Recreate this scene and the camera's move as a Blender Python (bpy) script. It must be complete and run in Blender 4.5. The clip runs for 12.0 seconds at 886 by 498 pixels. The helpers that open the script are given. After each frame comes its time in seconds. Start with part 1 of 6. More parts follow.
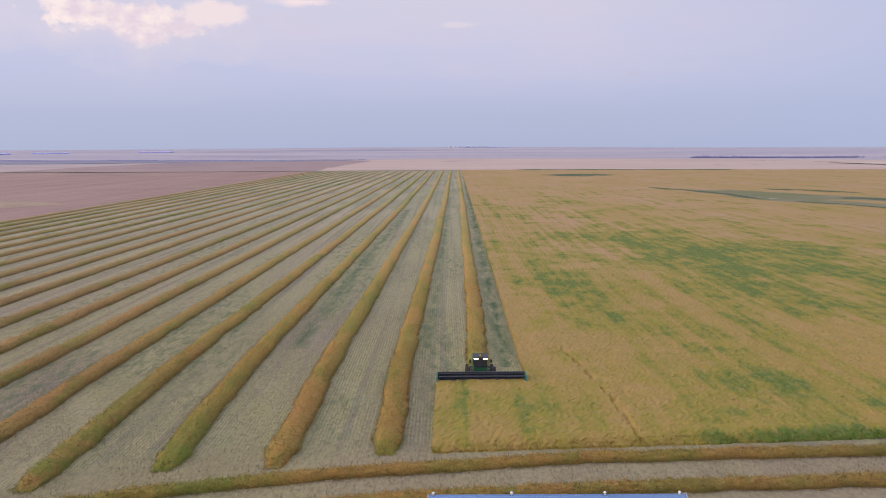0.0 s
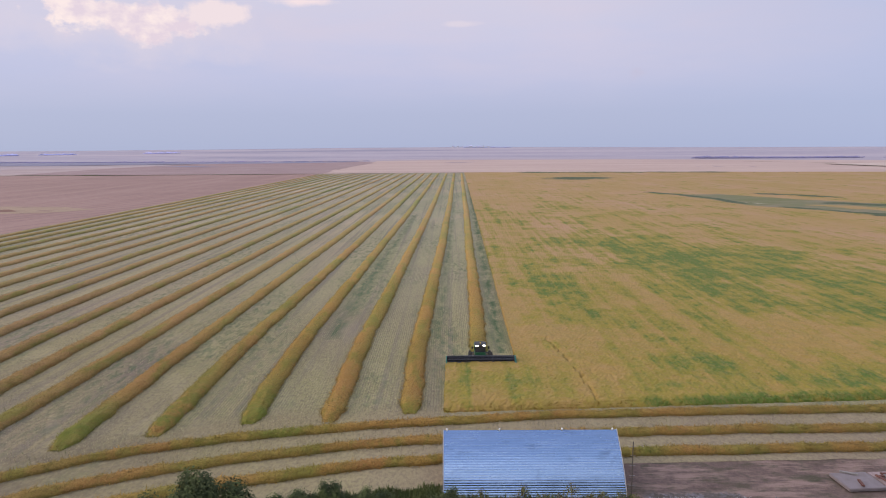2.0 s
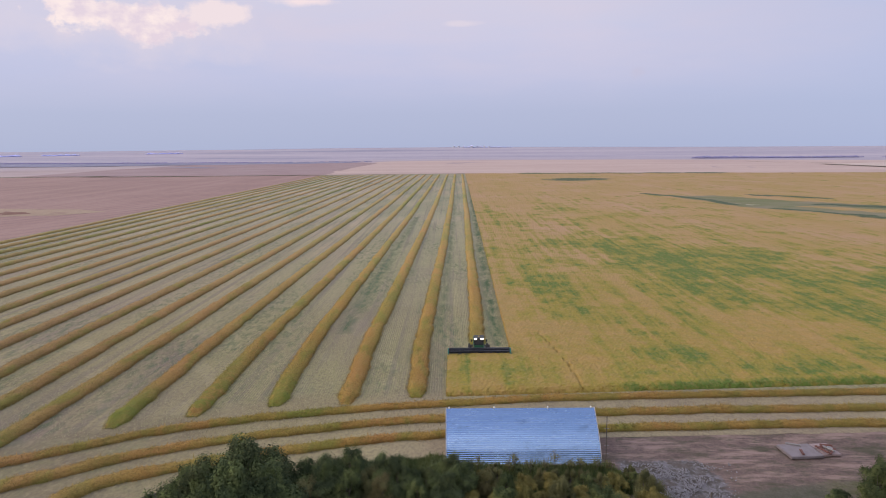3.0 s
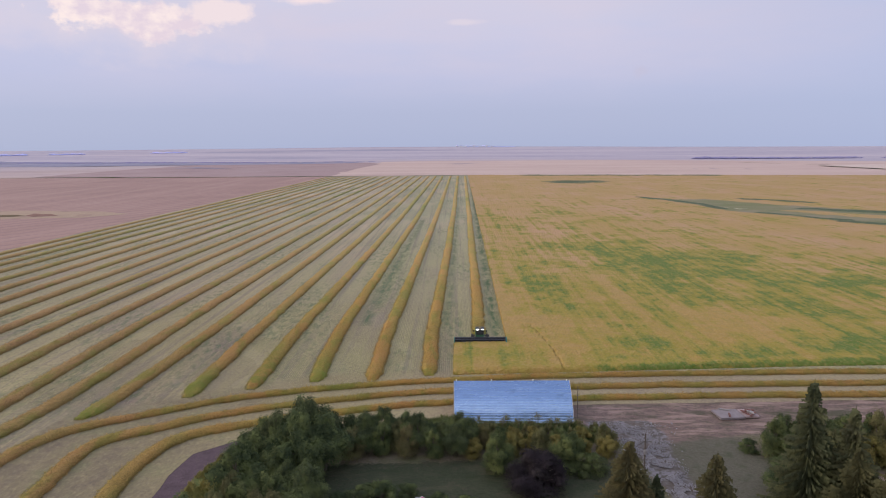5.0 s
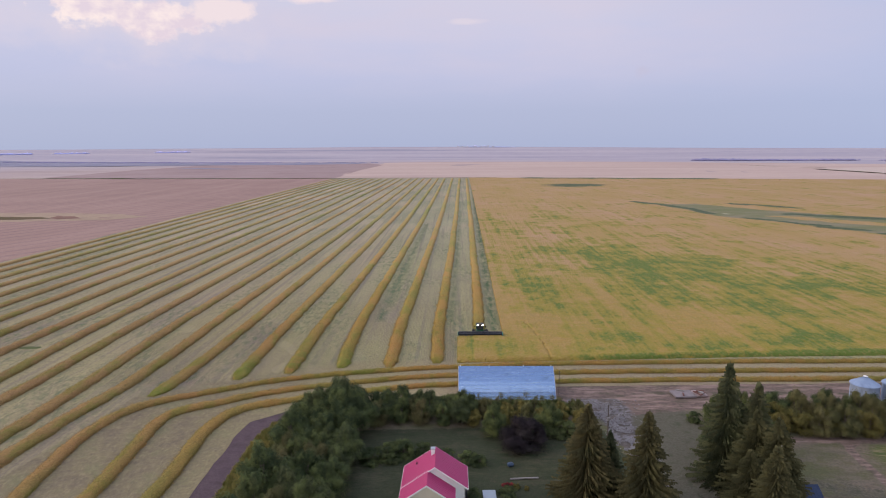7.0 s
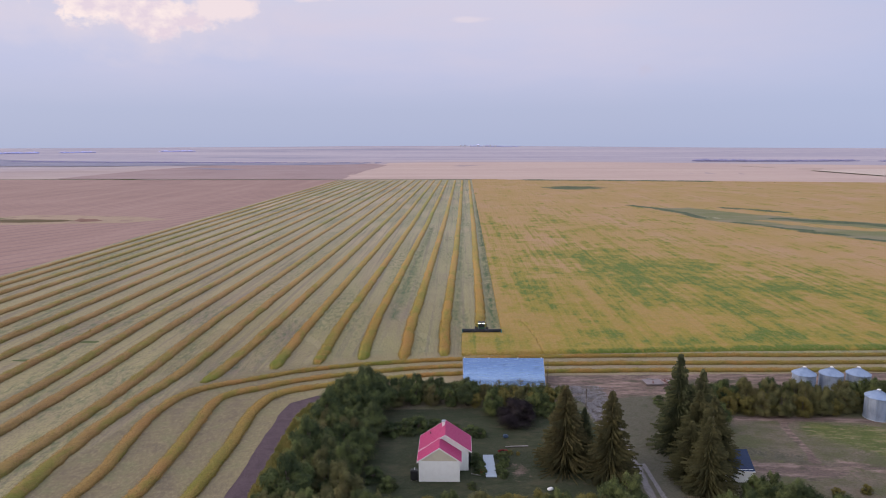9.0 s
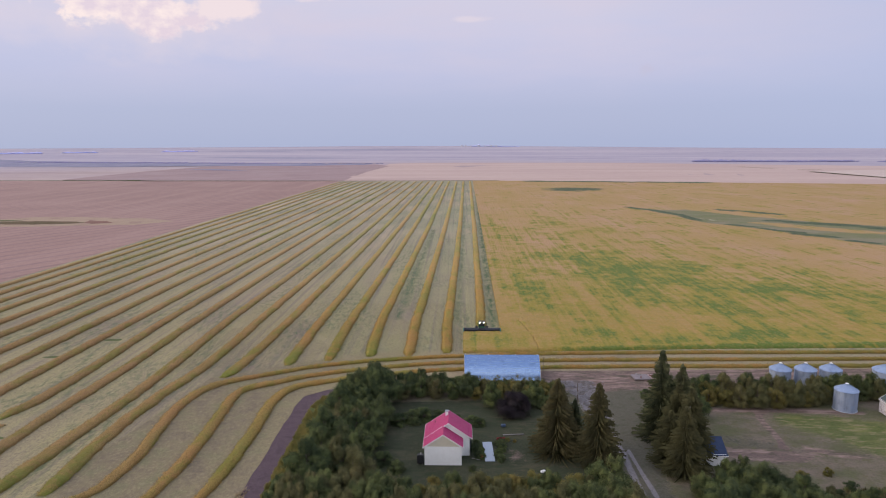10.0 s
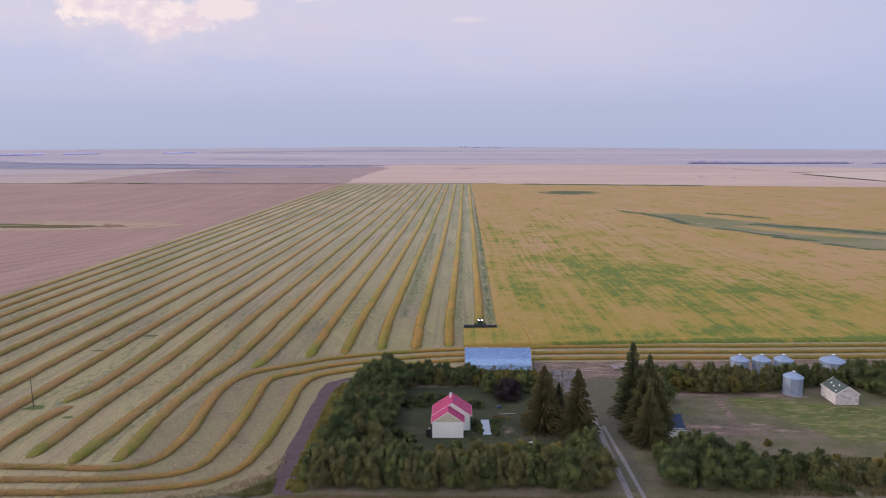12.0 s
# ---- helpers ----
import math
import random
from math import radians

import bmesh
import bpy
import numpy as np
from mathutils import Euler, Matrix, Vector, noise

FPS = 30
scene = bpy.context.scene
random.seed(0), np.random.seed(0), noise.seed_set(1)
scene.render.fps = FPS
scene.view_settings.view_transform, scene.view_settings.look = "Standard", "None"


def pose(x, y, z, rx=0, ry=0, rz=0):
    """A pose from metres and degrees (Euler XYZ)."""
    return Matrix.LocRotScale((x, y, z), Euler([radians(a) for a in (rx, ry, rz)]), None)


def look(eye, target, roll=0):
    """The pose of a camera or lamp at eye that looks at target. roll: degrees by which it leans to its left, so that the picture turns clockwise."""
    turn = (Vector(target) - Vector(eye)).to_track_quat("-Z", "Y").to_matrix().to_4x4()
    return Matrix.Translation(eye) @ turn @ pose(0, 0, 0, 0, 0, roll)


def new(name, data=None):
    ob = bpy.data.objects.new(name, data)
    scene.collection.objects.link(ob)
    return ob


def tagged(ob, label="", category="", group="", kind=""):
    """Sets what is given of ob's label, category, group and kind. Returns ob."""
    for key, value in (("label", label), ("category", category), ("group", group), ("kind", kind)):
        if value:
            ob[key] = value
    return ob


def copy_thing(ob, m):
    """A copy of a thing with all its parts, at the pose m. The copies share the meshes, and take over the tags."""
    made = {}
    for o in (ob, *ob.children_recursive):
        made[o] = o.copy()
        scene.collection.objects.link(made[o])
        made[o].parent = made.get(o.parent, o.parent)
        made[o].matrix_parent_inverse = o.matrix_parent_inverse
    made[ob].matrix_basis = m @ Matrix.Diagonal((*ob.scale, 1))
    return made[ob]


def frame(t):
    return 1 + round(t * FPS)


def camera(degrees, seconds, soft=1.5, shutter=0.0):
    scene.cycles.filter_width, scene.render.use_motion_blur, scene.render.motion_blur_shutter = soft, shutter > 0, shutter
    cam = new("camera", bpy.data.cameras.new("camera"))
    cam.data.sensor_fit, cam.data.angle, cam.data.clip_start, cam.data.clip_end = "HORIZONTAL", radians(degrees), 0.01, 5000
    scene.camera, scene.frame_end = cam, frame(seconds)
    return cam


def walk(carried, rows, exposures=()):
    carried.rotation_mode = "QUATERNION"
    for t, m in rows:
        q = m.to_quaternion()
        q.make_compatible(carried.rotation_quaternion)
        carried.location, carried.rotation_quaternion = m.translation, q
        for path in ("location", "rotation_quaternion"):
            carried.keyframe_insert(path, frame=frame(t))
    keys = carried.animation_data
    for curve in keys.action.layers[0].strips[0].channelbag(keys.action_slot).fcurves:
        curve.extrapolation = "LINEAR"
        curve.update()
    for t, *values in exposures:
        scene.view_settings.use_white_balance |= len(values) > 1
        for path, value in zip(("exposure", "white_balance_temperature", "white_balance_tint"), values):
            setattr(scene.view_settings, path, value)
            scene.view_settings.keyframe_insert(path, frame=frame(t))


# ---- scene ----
cam = camera(68.8, 12.0, soft=1.0)
PATH = [
    (0, (-0.788, -3.296, 31.318), (-0.806, -1.32, 31.01), -0.5),
    (0.5, (-0.853, -9.026, 32.677), (-0.877, -7.049, 32.37), -0.5),
    (1, (-0.987, -14.833, 34.046), (-1.011, -12.857, 33.74), -0.6),
    (1.5, (-1.168, -20.641, 35.504), (-1.194, -18.665, 35.196), -0.6),
    (2, (-1.348, -26.613, 36.909), (-1.376, -24.638, 36.599), -0.6),
    (2.5, (-1.303, -32.466, 38.186), (-1.332, -30.491, 37.875), -0.7),
    (3, (-1.378, -38.609, 39.402), (-1.409, -36.634, 39.091), -0.7),
    (5, (-2.106, -62.178, 44.655), (-2.144, -60.203, 44.34), -0.6),
    (5.5, (-2.278, -67.901, 46.072), (-2.317, -65.927, 45.757), -0.5),
    (6, (-2.478, -73.752, 47.57), (-2.517, -71.777, 47.254), -0.5),
    (6.5, (-2.647, -79.536, 48.963), (-2.687, -77.562, 48.646), -0.4),
    (7, (-2.836, -85.43, 50.335), (-2.877, -83.455, 50.018), -0.4),
    (9, (-3.531, -108.654, 56.865), (-3.579, -106.681, 56.543), -0.3),
    (9.5, (-3.559, -114.412, 58.38), (-3.609, -112.438, 58.058), -0.3),
    (10, (-3.719, -120.127, 59.968), (-3.77, -118.154, 59.645), -0.3),
    (10.5, (-3.914, -125.951, 61.57), (-3.966, -123.978, 61.248), -0.3),
    (11, (-4.113, -131.758, 63.092), (-4.161, -129.785, 62.768), -0.3),
    (11.5, (-4.324, -137.657, 64.399), (-4.374, -135.684, 64.075), -0.3),
    (12, (-4.46, -143.38, 65.523), (-4.507, -141.407, 65.201), -0.3),
]
walk(cam, [(t, look(eye, target, roll)) for t, eye, target, roll in PATH])

# ---- world, sun, exposure ----
scene.view_settings.exposure = 0.0
world = bpy.data.worlds.new("dusk_sky")
scene.world = world
world.use_nodes = True
wt = world.node_tree
wt.nodes.clear()


def wnode(kind):
    return wt.nodes.new(kind)


def wmath(op, a, b=None, c=None, clamp=False):
    n = wnode("ShaderNodeMath")
    n.operation, n.use_clamp = op, clamp
    for i, v in enumerate((a, b, c)):
        if v is None:
            continue
        if isinstance(v, (int, float)):
            n.inputs[i].default_value = v
        else:
            wt.links.new(v, n.inputs[i])
    return n.outputs[0]


def wmix(f, a, b, blend="MIX"):
    n = wnode("ShaderNodeMix")
    n.data_type, n.blend_type = "RGBA", blend
    for i, v in ((0, f), (6, a), (7, b)):
        if isinstance(v, (int, float)):
            n.inputs[i].default_value = v
        elif isinstance(v, tuple):
            n.inputs[i].default_value = (*v, 1)
        else:
            wt.links.new(v, n.inputs[i])
    return n.outputs[2]


def wramp(f, stops, interpolation="LINEAR"):
    n = wnode("ShaderNodeValToRGB")
    n.color_ramp.interpolation = interpolation
    el = n.color_ramp.elements
    while len(el) < len(stops):
        el.new(0.5)
    for e, (p, c) in zip(el, stops):
        e.position = p
        e.color = (*c, 1) if isinstance(c, tuple) else (c, c, c, 1)
    wt.links.new(f, n.inputs[0])
    return n.outputs[0]


SUN_AZ, SUN_EL, GLOW_AZ = 272.0, 17.0, 250.0
sky = wnode("ShaderNodeTexSky")
sky.sky_type, sky.sun_disc, sky.sun_elevation, sky.sun_rotation = "NISHITA", False, radians(SUN_EL), radians(SUN_AZ)
coord = wnode("ShaderNodeTexCoord").outputs["Generated"]
axes = wnode("ShaderNodeSeparateXYZ")
wt.links.new(coord, axes.inputs[0])
ax, ay, az = axes.outputs


def wnoise(scale, detail, stretch, offset=(0, 0, 0), rough=0.55):
    m = wnode("ShaderNodeMapping")
    m.inputs["Scale"].default_value = stretch
    m.inputs["Location"].default_value = offset
    wt.links.new(coord, m.inputs[0])
    n = wnode("ShaderNodeTexNoise")
    n.inputs["Scale"].default_value, n.inputs["Detail"].default_value, n.inputs["Roughness"].default_value = scale, detail, rough
    wt.links.new(m.outputs[0], n.inputs["Vector"])
    return n.outputs[0]


def wblob(direction, wide, high):
    """A soft oval of sky round a direction: 1 in its middle, 0 at its rim."""
    d = Vector(direction).normalized()
    dx = wmath("DIVIDE", wmath("SUBTRACT", ax, d.x), wide)
    dz = wmath("DIVIDE", wmath("SUBTRACT", az, d.z), high)
    r = wmath("SQRT", wmath("ADD", wmath("MULTIPLY", dx, dx), wmath("MULTIPLY", dz, dz)))
    ahead = wmath("GREATER_THAN", ay, 0.0)
    return wmath("MULTIPLY", wmath("SUBTRACT", 1.0, r, clamp=True), ahead)


veil = wramp(az, [(0.0, (0.425, 0.475, 0.675)), (0.05, (0.455, 0.495, 0.695)), (0.10, (0.53, 0.55, 0.76)), (0.155, (0.60, 0.60, 0.79)),
                  (0.23, (0.66, 0.65, 0.80)), (0.42, (1.26, 1.30, 1.46)), (0.80, (1.56, 1.65, 1.95)), (0.90, (0.70, 0.88, 1.34)), (1.0, (0.38, 0.58, 1.08))])
# pale pinkish cloud, in wide faint sheets
sheet_f = wmath("MULTIPLY", wramp(wnoise(3.0, 5, (1, 1, 4.5), (0.3, 0, 0.6)), [(0.38, 0.0), (0.72, 1.0)]), wramp(az, [(0.05, 0.0), (0.16, 0.75)]))
veil = wmix(sheet_f, veil, (0.70, 0.62, 0.74))
blue_f = wramp(wmath("ADD", ax, wmath("MULTIPLY", az, 0.4)), [(0.25, 0.0), (0.62, 0.55)])
veil = wmix(blue_f, veil, (0.43, 0.50, 0.74))
# heaped clouds, lit pink by the low sun
heap = wnoise(17.0, 9, (1, 1, 1.35), (0.13, 0.4, 0.22), 0.56)


def heaped(base, direction, wide, high, colour, lo, hi, gain=1.0, rough=2.4):
    blob = wblob(direction, wide, high)
    b = wmath("ADD", wmath("MULTIPLY", blob, gain), wmath("MULTIPLY", wmath("MULTIPLY", wmath("SUBTRACT", heap, 0.52), rough), wmath("MULTIPLY", blob, 4.0, clamp=True)))
    return wmix(wramp(b, [(lo, 0.0), (hi, 1.0)]), base, colour)


puff = wmix(wramp(wnoise(34.0, 5, (1, 1, 1.4), (0.6, 0.1, 0.3)), [(0.4, 0.0), (0.62, 1.0)]), (0.80, 0.67, 0.76), (1.0, 0.84, 0.82))
veil = heaped(veil, (-0.410, 0.88, 0.165), 0.24, 0.075, (0.72, 0.65, 0.76), 0.15, 0.9, 1.0, 1.2)
veil = heaped(veil, (-0.478, 0.85, 0.180), 0.070, 0.034, puff, 0.40, 0.56, 1.15)
veil = heaped(veil, (-0.400, 0.88, 0.168), 0.140, 0.046, puff, 0.34, 0.60, 1.15)
veil = heaped(veil, (-0.325, 0.92, 0.187), 0.075, 0.034, (0.90, 0.76, 0.79), 0.32, 0.62, 1.2)
veil = heaped(veil, (-0.205, 0.95, 0.205), 0.085, 0.012, (0.93, 0.77, 0.80), 0.30, 0.75, 1.1, 1.6)
veil = heaped(veil, (0.015, 0.98, 0.177), 0.045, 0.006, (0.74, 0.67, 0.78), 0.25, 0.9)
veil = heaped(veil, (0.265, 0.96, 0.105), 0.03, 0.020, (0.57, 0.54, 0.70), 0.3, 1.1)
# the afterglow in the west, behind the camera
west = Vector((math.sin(radians(GLOW_AZ)), math.cos(radians(GLOW_AZ)), 0.12)).normalized()
dot = wmath("ADD", wmath("ADD", wmath("MULTIPLY", ax, west.x), wmath("MULTIPLY", ay, west.y)), wmath("MULTIPLY", az, west.z))
glow = wramp(dot, [(0.45, 0.0), (0.95, 1.0)], "EASE")
veil = wmix(glow, veil, (1.75, 1.55, 1.50))
below = wmath("LESS_THAN", az, -0.02)
veil = wmix(below, veil, (0.18, 0.14, 0.10))
bg_clear = wnode("ShaderNodeBackground")
bg_veil = wnode("ShaderNodeBackground")
wt.links.new(sky.outputs[0], bg_clear.inputs[0])
wt.links.new(veil, bg_veil.inputs[0])
bg_clear.inputs[1].default_value = 0.006
bg_veil.inputs[1].default_value = 0.96
add = wnode("ShaderNodeAddShader")
wt.links.new(bg_clear.outputs[0], add.inputs[0])
wt.links.new(bg_veil.outputs[0], add.inputs[1])
wt.links.new(add.outputs[0], wnode("ShaderNodeOutputWorld").inputs[0])

sun = bpy.data.lights.new("sun", "SUN")
sun.energy, sun.angle, sun.color = 0.95, radians(20), (1.0, 0.86, 0.76)
sun_ob = new("sun", sun)
sun_ob.matrix_world = look((0, 0, 0), (-math.sin(radians(SUN_AZ)) * math.cos(radians(SUN_EL)), -math.cos(radians(SUN_AZ)) * math.cos(radians(SUN_EL)), -math.sin(radians(SUN_EL))))


# ---- materials ----
class Mat:
    """A small builder for node materials."""

    def __init__(self, name, rough=0.85, metal=0.0, spec=0.3):
        self.m = bpy.data.materials.new(name)
        self.m.use_nodes = True
        self.t = self.m.node_tree
        self.b = self.t.nodes["Principled BSDF"]
        self.b.inputs["Roughness"].default_value = rough
        self.b.inputs["Metallic"].default_value = metal
        self.b.inputs["Specular IOR Level"].default_value = spec
        self.pos = self.t.nodes.new("ShaderNodeNewGeometry").outputs["Position"]
        self.obj = self.t.nodes.new("ShaderNodeTexCoord").outputs["Object"]

    def put(self, v, socket):
        if isinstance(v, (int, float)):
            socket.default_value = v
        elif isinstance(v, tuple):
            socket.default_value = (*v, 1) if len(v) == 3 and socket.type == "RGBA" else v
        else:
            self.t.links.new(v, socket)

    def noise(self, scale, detail=4, stretch=(1, 1, 1), at=None, rot=0.0, rough=0.55, offset=(0, 0, 0)):
        m = self.t.nodes.new("ShaderNodeMapping")
        m.inputs["Scale"].default_value, m.inputs["Rotation"].default_value, m.inputs["Location"].default_value = stretch, (0, 0, radians(rot)), offset
        self.t.links.new(self.pos if at is None else at, m.inputs[0])
        n = self.t.nodes.new("ShaderNodeTexNoise")
        n.inputs["Scale"].default_value, n.inputs["Detail"].default_value, n.inputs["Roughness"].default_value = scale, detail, rough
        self.t.links.new(m.outputs[0], n.inputs["Vector"])
        return n.outputs[0]

    def wave(self, scale, axis="X", distortion=1.0, detail=2.0, rot=0.0, at=None):
        m = self.t.nodes.new("ShaderNodeMapping")
        m.inputs["Rotation"].default_value = (0, 0, radians(rot))
        self.t.links.new(self.pos if at is None else at, m.inputs[0])
        n = self.t.nodes.new("ShaderNodeTexWave")
        n.bands_direction = axis
        n.inputs["Scale"].default_value, n.inputs["Distortion"].default_value, n.inputs["Detail"].default_value = scale, distortion, detail
        self.t.links.new(m.outputs[0], n.inputs["Vector"])
        return n.outputs["Fac"]

    def ramp(self, f, *stops):
        n = self.t.nodes.new("ShaderNodeValToRGB")
        el = n.color_ramp.elements
        while len(el) < len(stops):
            el.new(0.5)
        for e, (p, c) in zip(el, stops):
            e.position = p
            e.color = (*c, 1) if isinstance(c, tuple) else (c, c, c, 1)
        self.t.links.new(f, n.inputs[0])
        return n.outputs[0]

    def mix(self, f, a, b, blend="MIX"):
        n = self.t.nodes.new("ShaderNodeMix")
        n.data_type, n.blend_type = "RGBA", blend
        for i, v in ((0, f), (6, a), (7, b)):
            self.put(v, n.inputs[i])
        return n.outputs[2]

    def math(self, op, a, b=0.0, clamp=False):
        n = self.t.nodes.new("ShaderNodeMath")
        n.operation, n.use_clamp = op, clamp
        self.put(a, n.inputs[0])
        self.put(b, n.inputs[1])
        return n.outputs[0]

    def axis(self, k):
        n = self.t.nodes.new("ShaderNodeSeparateXYZ")
        self.t.links.new(self.pos, n.inputs[0])
        return n.outputs[k]

    def attr(self, name):
        n = self.t.nodes.new("ShaderNodeAttribute")
        n.attribute_name = name
        return n.outputs["Fac"]

    def random(self):
        return self.t.nodes.new("ShaderNodeObjectInfo").outputs["Random"]

    def island(self):
        return self.t.nodes.new("ShaderNodeNewGeometry").outputs["Random Per Island"]

    def color(self, c):
        self.put(c, self.b.inputs["Base Color"])
        return self

    def rough(self, f):
        self.put(f, self.b.inputs["Roughness"])
        return self

    def bump(self, f, strength=0.5, distance=0.1):
        n = self.t.nodes.new("ShaderNodeBump")
        n.inputs["Strength"].default_value, n.inputs["Distance"].default_value = strength, distance
        self.t.links.new(f, n.inputs["Height"])
        self.t.links.new(n.outputs[0], self.b.inputs["Normal"])
        return self


ROW = -0.6  # the crop rows' turn from north, in degrees


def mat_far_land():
    m = Mat("hazy_far_land", 0.95)
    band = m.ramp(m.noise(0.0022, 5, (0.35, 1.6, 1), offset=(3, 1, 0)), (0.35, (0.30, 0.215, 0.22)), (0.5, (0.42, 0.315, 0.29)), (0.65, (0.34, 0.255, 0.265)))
    # beyond the near bands, aerial haze is painted in as lavender
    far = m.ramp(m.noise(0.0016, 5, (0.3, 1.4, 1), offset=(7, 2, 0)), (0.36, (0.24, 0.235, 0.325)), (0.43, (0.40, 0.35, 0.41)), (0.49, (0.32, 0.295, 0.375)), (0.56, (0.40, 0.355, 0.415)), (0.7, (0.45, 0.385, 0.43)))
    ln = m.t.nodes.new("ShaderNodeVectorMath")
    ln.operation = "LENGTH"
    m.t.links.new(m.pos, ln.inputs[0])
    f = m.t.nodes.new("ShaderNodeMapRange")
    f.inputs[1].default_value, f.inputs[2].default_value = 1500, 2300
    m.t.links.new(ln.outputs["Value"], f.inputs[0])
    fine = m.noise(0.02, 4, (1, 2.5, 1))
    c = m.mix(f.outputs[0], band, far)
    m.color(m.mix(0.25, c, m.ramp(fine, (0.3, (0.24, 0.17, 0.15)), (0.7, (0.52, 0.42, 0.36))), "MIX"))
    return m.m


def mat_tan_field():
    m = Mat("tan_field", 0.95)
    c = m.ramp(m.noise(0.006, 5, (0.4, 1.5, 1)), (0.3, (0.42, 0.295, 0.26)), (0.55, (0.49, 0.355, 0.305)), (0.75, (0.52, 0.385, 0.335)))
    m.color(m.mix(0.2, c, m.ramp(m.noise(0.05, 4, (1, 3, 1)), (0.3, (0.28, 0.18, 0.14)), (0.7, (0.55, 0.42, 0.33)))))
    return m.m


def mat_red_field():
    m = Mat("red_stubble_field", 0.95)
    c = m.ramp(m.noise(0.012, 5, (0.8, 1.3, 1)), (0.3, (0.245, 0.142, 0.122)), (0.5, (0.290, 0.172, 0.146)), (0.72, (0.33, 0.204, 0.170)))
    lines = m.ramp(m.wave(0.024, "X", 1.2, 3, rot=27), (0.05, 1.0), (0.35, 0.0))
    c = m.mix(m.math("MULTIPLY", lines, m.ramp(m.noise(0.01, 4), (0.35, 0.2), (0.6, 0.75))), c, (0.185, 0.105, 0.105))
    c = m.mix(m.ramp(m.noise(0.05, 5, (1, 0.06, 1), rot=27), (0.46, 0.0), (0.66, 0.5)), c, (0.37, 0.236, 0.196))
    m.color(m.mix(0.25, c, m.ramp(m.noise(0.3, 5, (1, 2, 1)), (0.3, (0.2, 0.115, 0.09)), (0.7, (0.44, 0.30, 0.24)))))
    return m.m


def mat_stubble():
    m = Mat("canola_stubble", 0.95, spec=0.15)
    c = m.ramp(m.noise(0.045, 5, (1, 0.3, 1), rot=ROW), (0.30, (0.240, 0.172, 0.146)), (0.40, (0.290, 0.228, 0.140)), (0.54, (0.335, 0.280, 0.142)), (0.64, (0.300, 0.248, 0.132)), (0.76, (0.252, 0.185, 0.152)))
    # paler towards the far end, browner on the headland beside the trees
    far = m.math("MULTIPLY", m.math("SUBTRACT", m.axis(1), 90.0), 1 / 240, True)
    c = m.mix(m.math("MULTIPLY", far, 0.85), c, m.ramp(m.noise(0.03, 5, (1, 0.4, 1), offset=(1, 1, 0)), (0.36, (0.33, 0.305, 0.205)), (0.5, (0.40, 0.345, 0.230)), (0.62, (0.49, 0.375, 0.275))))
    # drilled rows, dark between and pale along the stalks; none on the headland
    x, y = m.axis(0), m.axis(1)
    west = m.math("MAXIMUM", m.math("SUBTRACT", m.math("MULTIPLY", x, -1.0), 28.0), 0.0)
    west2 = m.math("MAXIMUM", m.math("SUBTRACT", m.math("MULTIPLY", x, -1.0), 68.0), 0.0)
    rows = m.math("ADD", m.math("SUBTRACT", y, 58.0), m.math("ADD", m.math("MULTIPLY", west, 0.5), m.math("MULTIPLY", west2, 6.0)))
    rows = m.math("MULTIPLY", rows, 0.2, True)
    head = m.math("SUBTRACT", 1.0, rows)
    c = m.mix(m.math("MULTIPLY", m.math("MULTIPLY", head, 0.85), m.math("ADD", m.math("MULTIPLY", x, -1 / 40), -0.3, True)), c, m.ramp(m.noise(0.16, 5, (1, 1, 1), rough=0.65, offset=(5, 5, 0)), (0.36, (0.145, 0.112, 0.080)), (0.5, (0.190, 0.152, 0.090)), (0.62, (0.172, 0.158, 0.084))))
    c = m.mix(m.math("MULTIPLY", rows, m.math("ADD", m.math("MULTIPLY", x, 1 / 45), 1.5, True)), c, (0.93, 1.0, 0.93), "MULTIPLY")
    c = m.mix(m.math("MULTIPLY", m.math("MULTIPLY", head, 0.5), m.math("ADD", m.math("MULTIPLY", x, 1 / 30), 0.8, True)), c, (0.255, 0.200, 0.142))
    calm = m.math("SUBTRACT", 1.0, m.math("MULTIPLY", head, 0.2))
    fade = m.math("ADD", m.math("MULTIPLY", x, 1 / 60), 1.35, True)
    wave = m.wave(0.785, "X", 2.2, 3.0, rot=ROW)
    clear = m.ramp(m.noise(0.08, 4, (1, 0.3, 1), rot=ROW, offset=(2, 3, 0)), (0.35, 0.05), (0.62, 1.0))
    clear = m.math("MULTIPLY", clear, m.math("MULTIPLY", rows, m.math("MAXIMUM", fade, 0.3)))
    c = m.mix(m.math("MULTIPLY", m.ramp(wave, (0.05, 0.42), (0.5, 0.0)), clear), c, (0.135, 0.105, 0.082))
    c = m.mix(m.math("MULTIPLY", m.ramp(wave, (0.5, 0.0), (0.95, 0.38)), clear), c, (0.42, 0.355, 0.215))
    # chaff and bare soil in short strokes
    c = m.mix(m.math("MULTIPLY", calm, m.ramp(m.noise(1.1, 6, (1.1, 0.8, 1), rot=ROW, offset=(8, 1, 0), rough=0.74), (0.47, 0.0), (0.66, 0.5))), c, (0.37, 0.31, 0.18))
    c = m.mix(m.math("MULTIPLY", calm, m.ramp(m.noise(2.2, 6, (1.2, 0.75, 1), rot=ROW, rough=0.74), (0.45, 0.0), (0.66, 0.66))), c, (0.125, 0.100, 0.078))
    # passes of the drill and of wheels
    lanes = m.noise(0.5, 3, (1, 0.012, 1), rot=ROW)
    c = m.mix(m.math("MULTIPLY", rows, m.ramp(lanes, (0.50, 0.0), (0.64, 0.42))), c, (0.155, 0.125, 0.115))
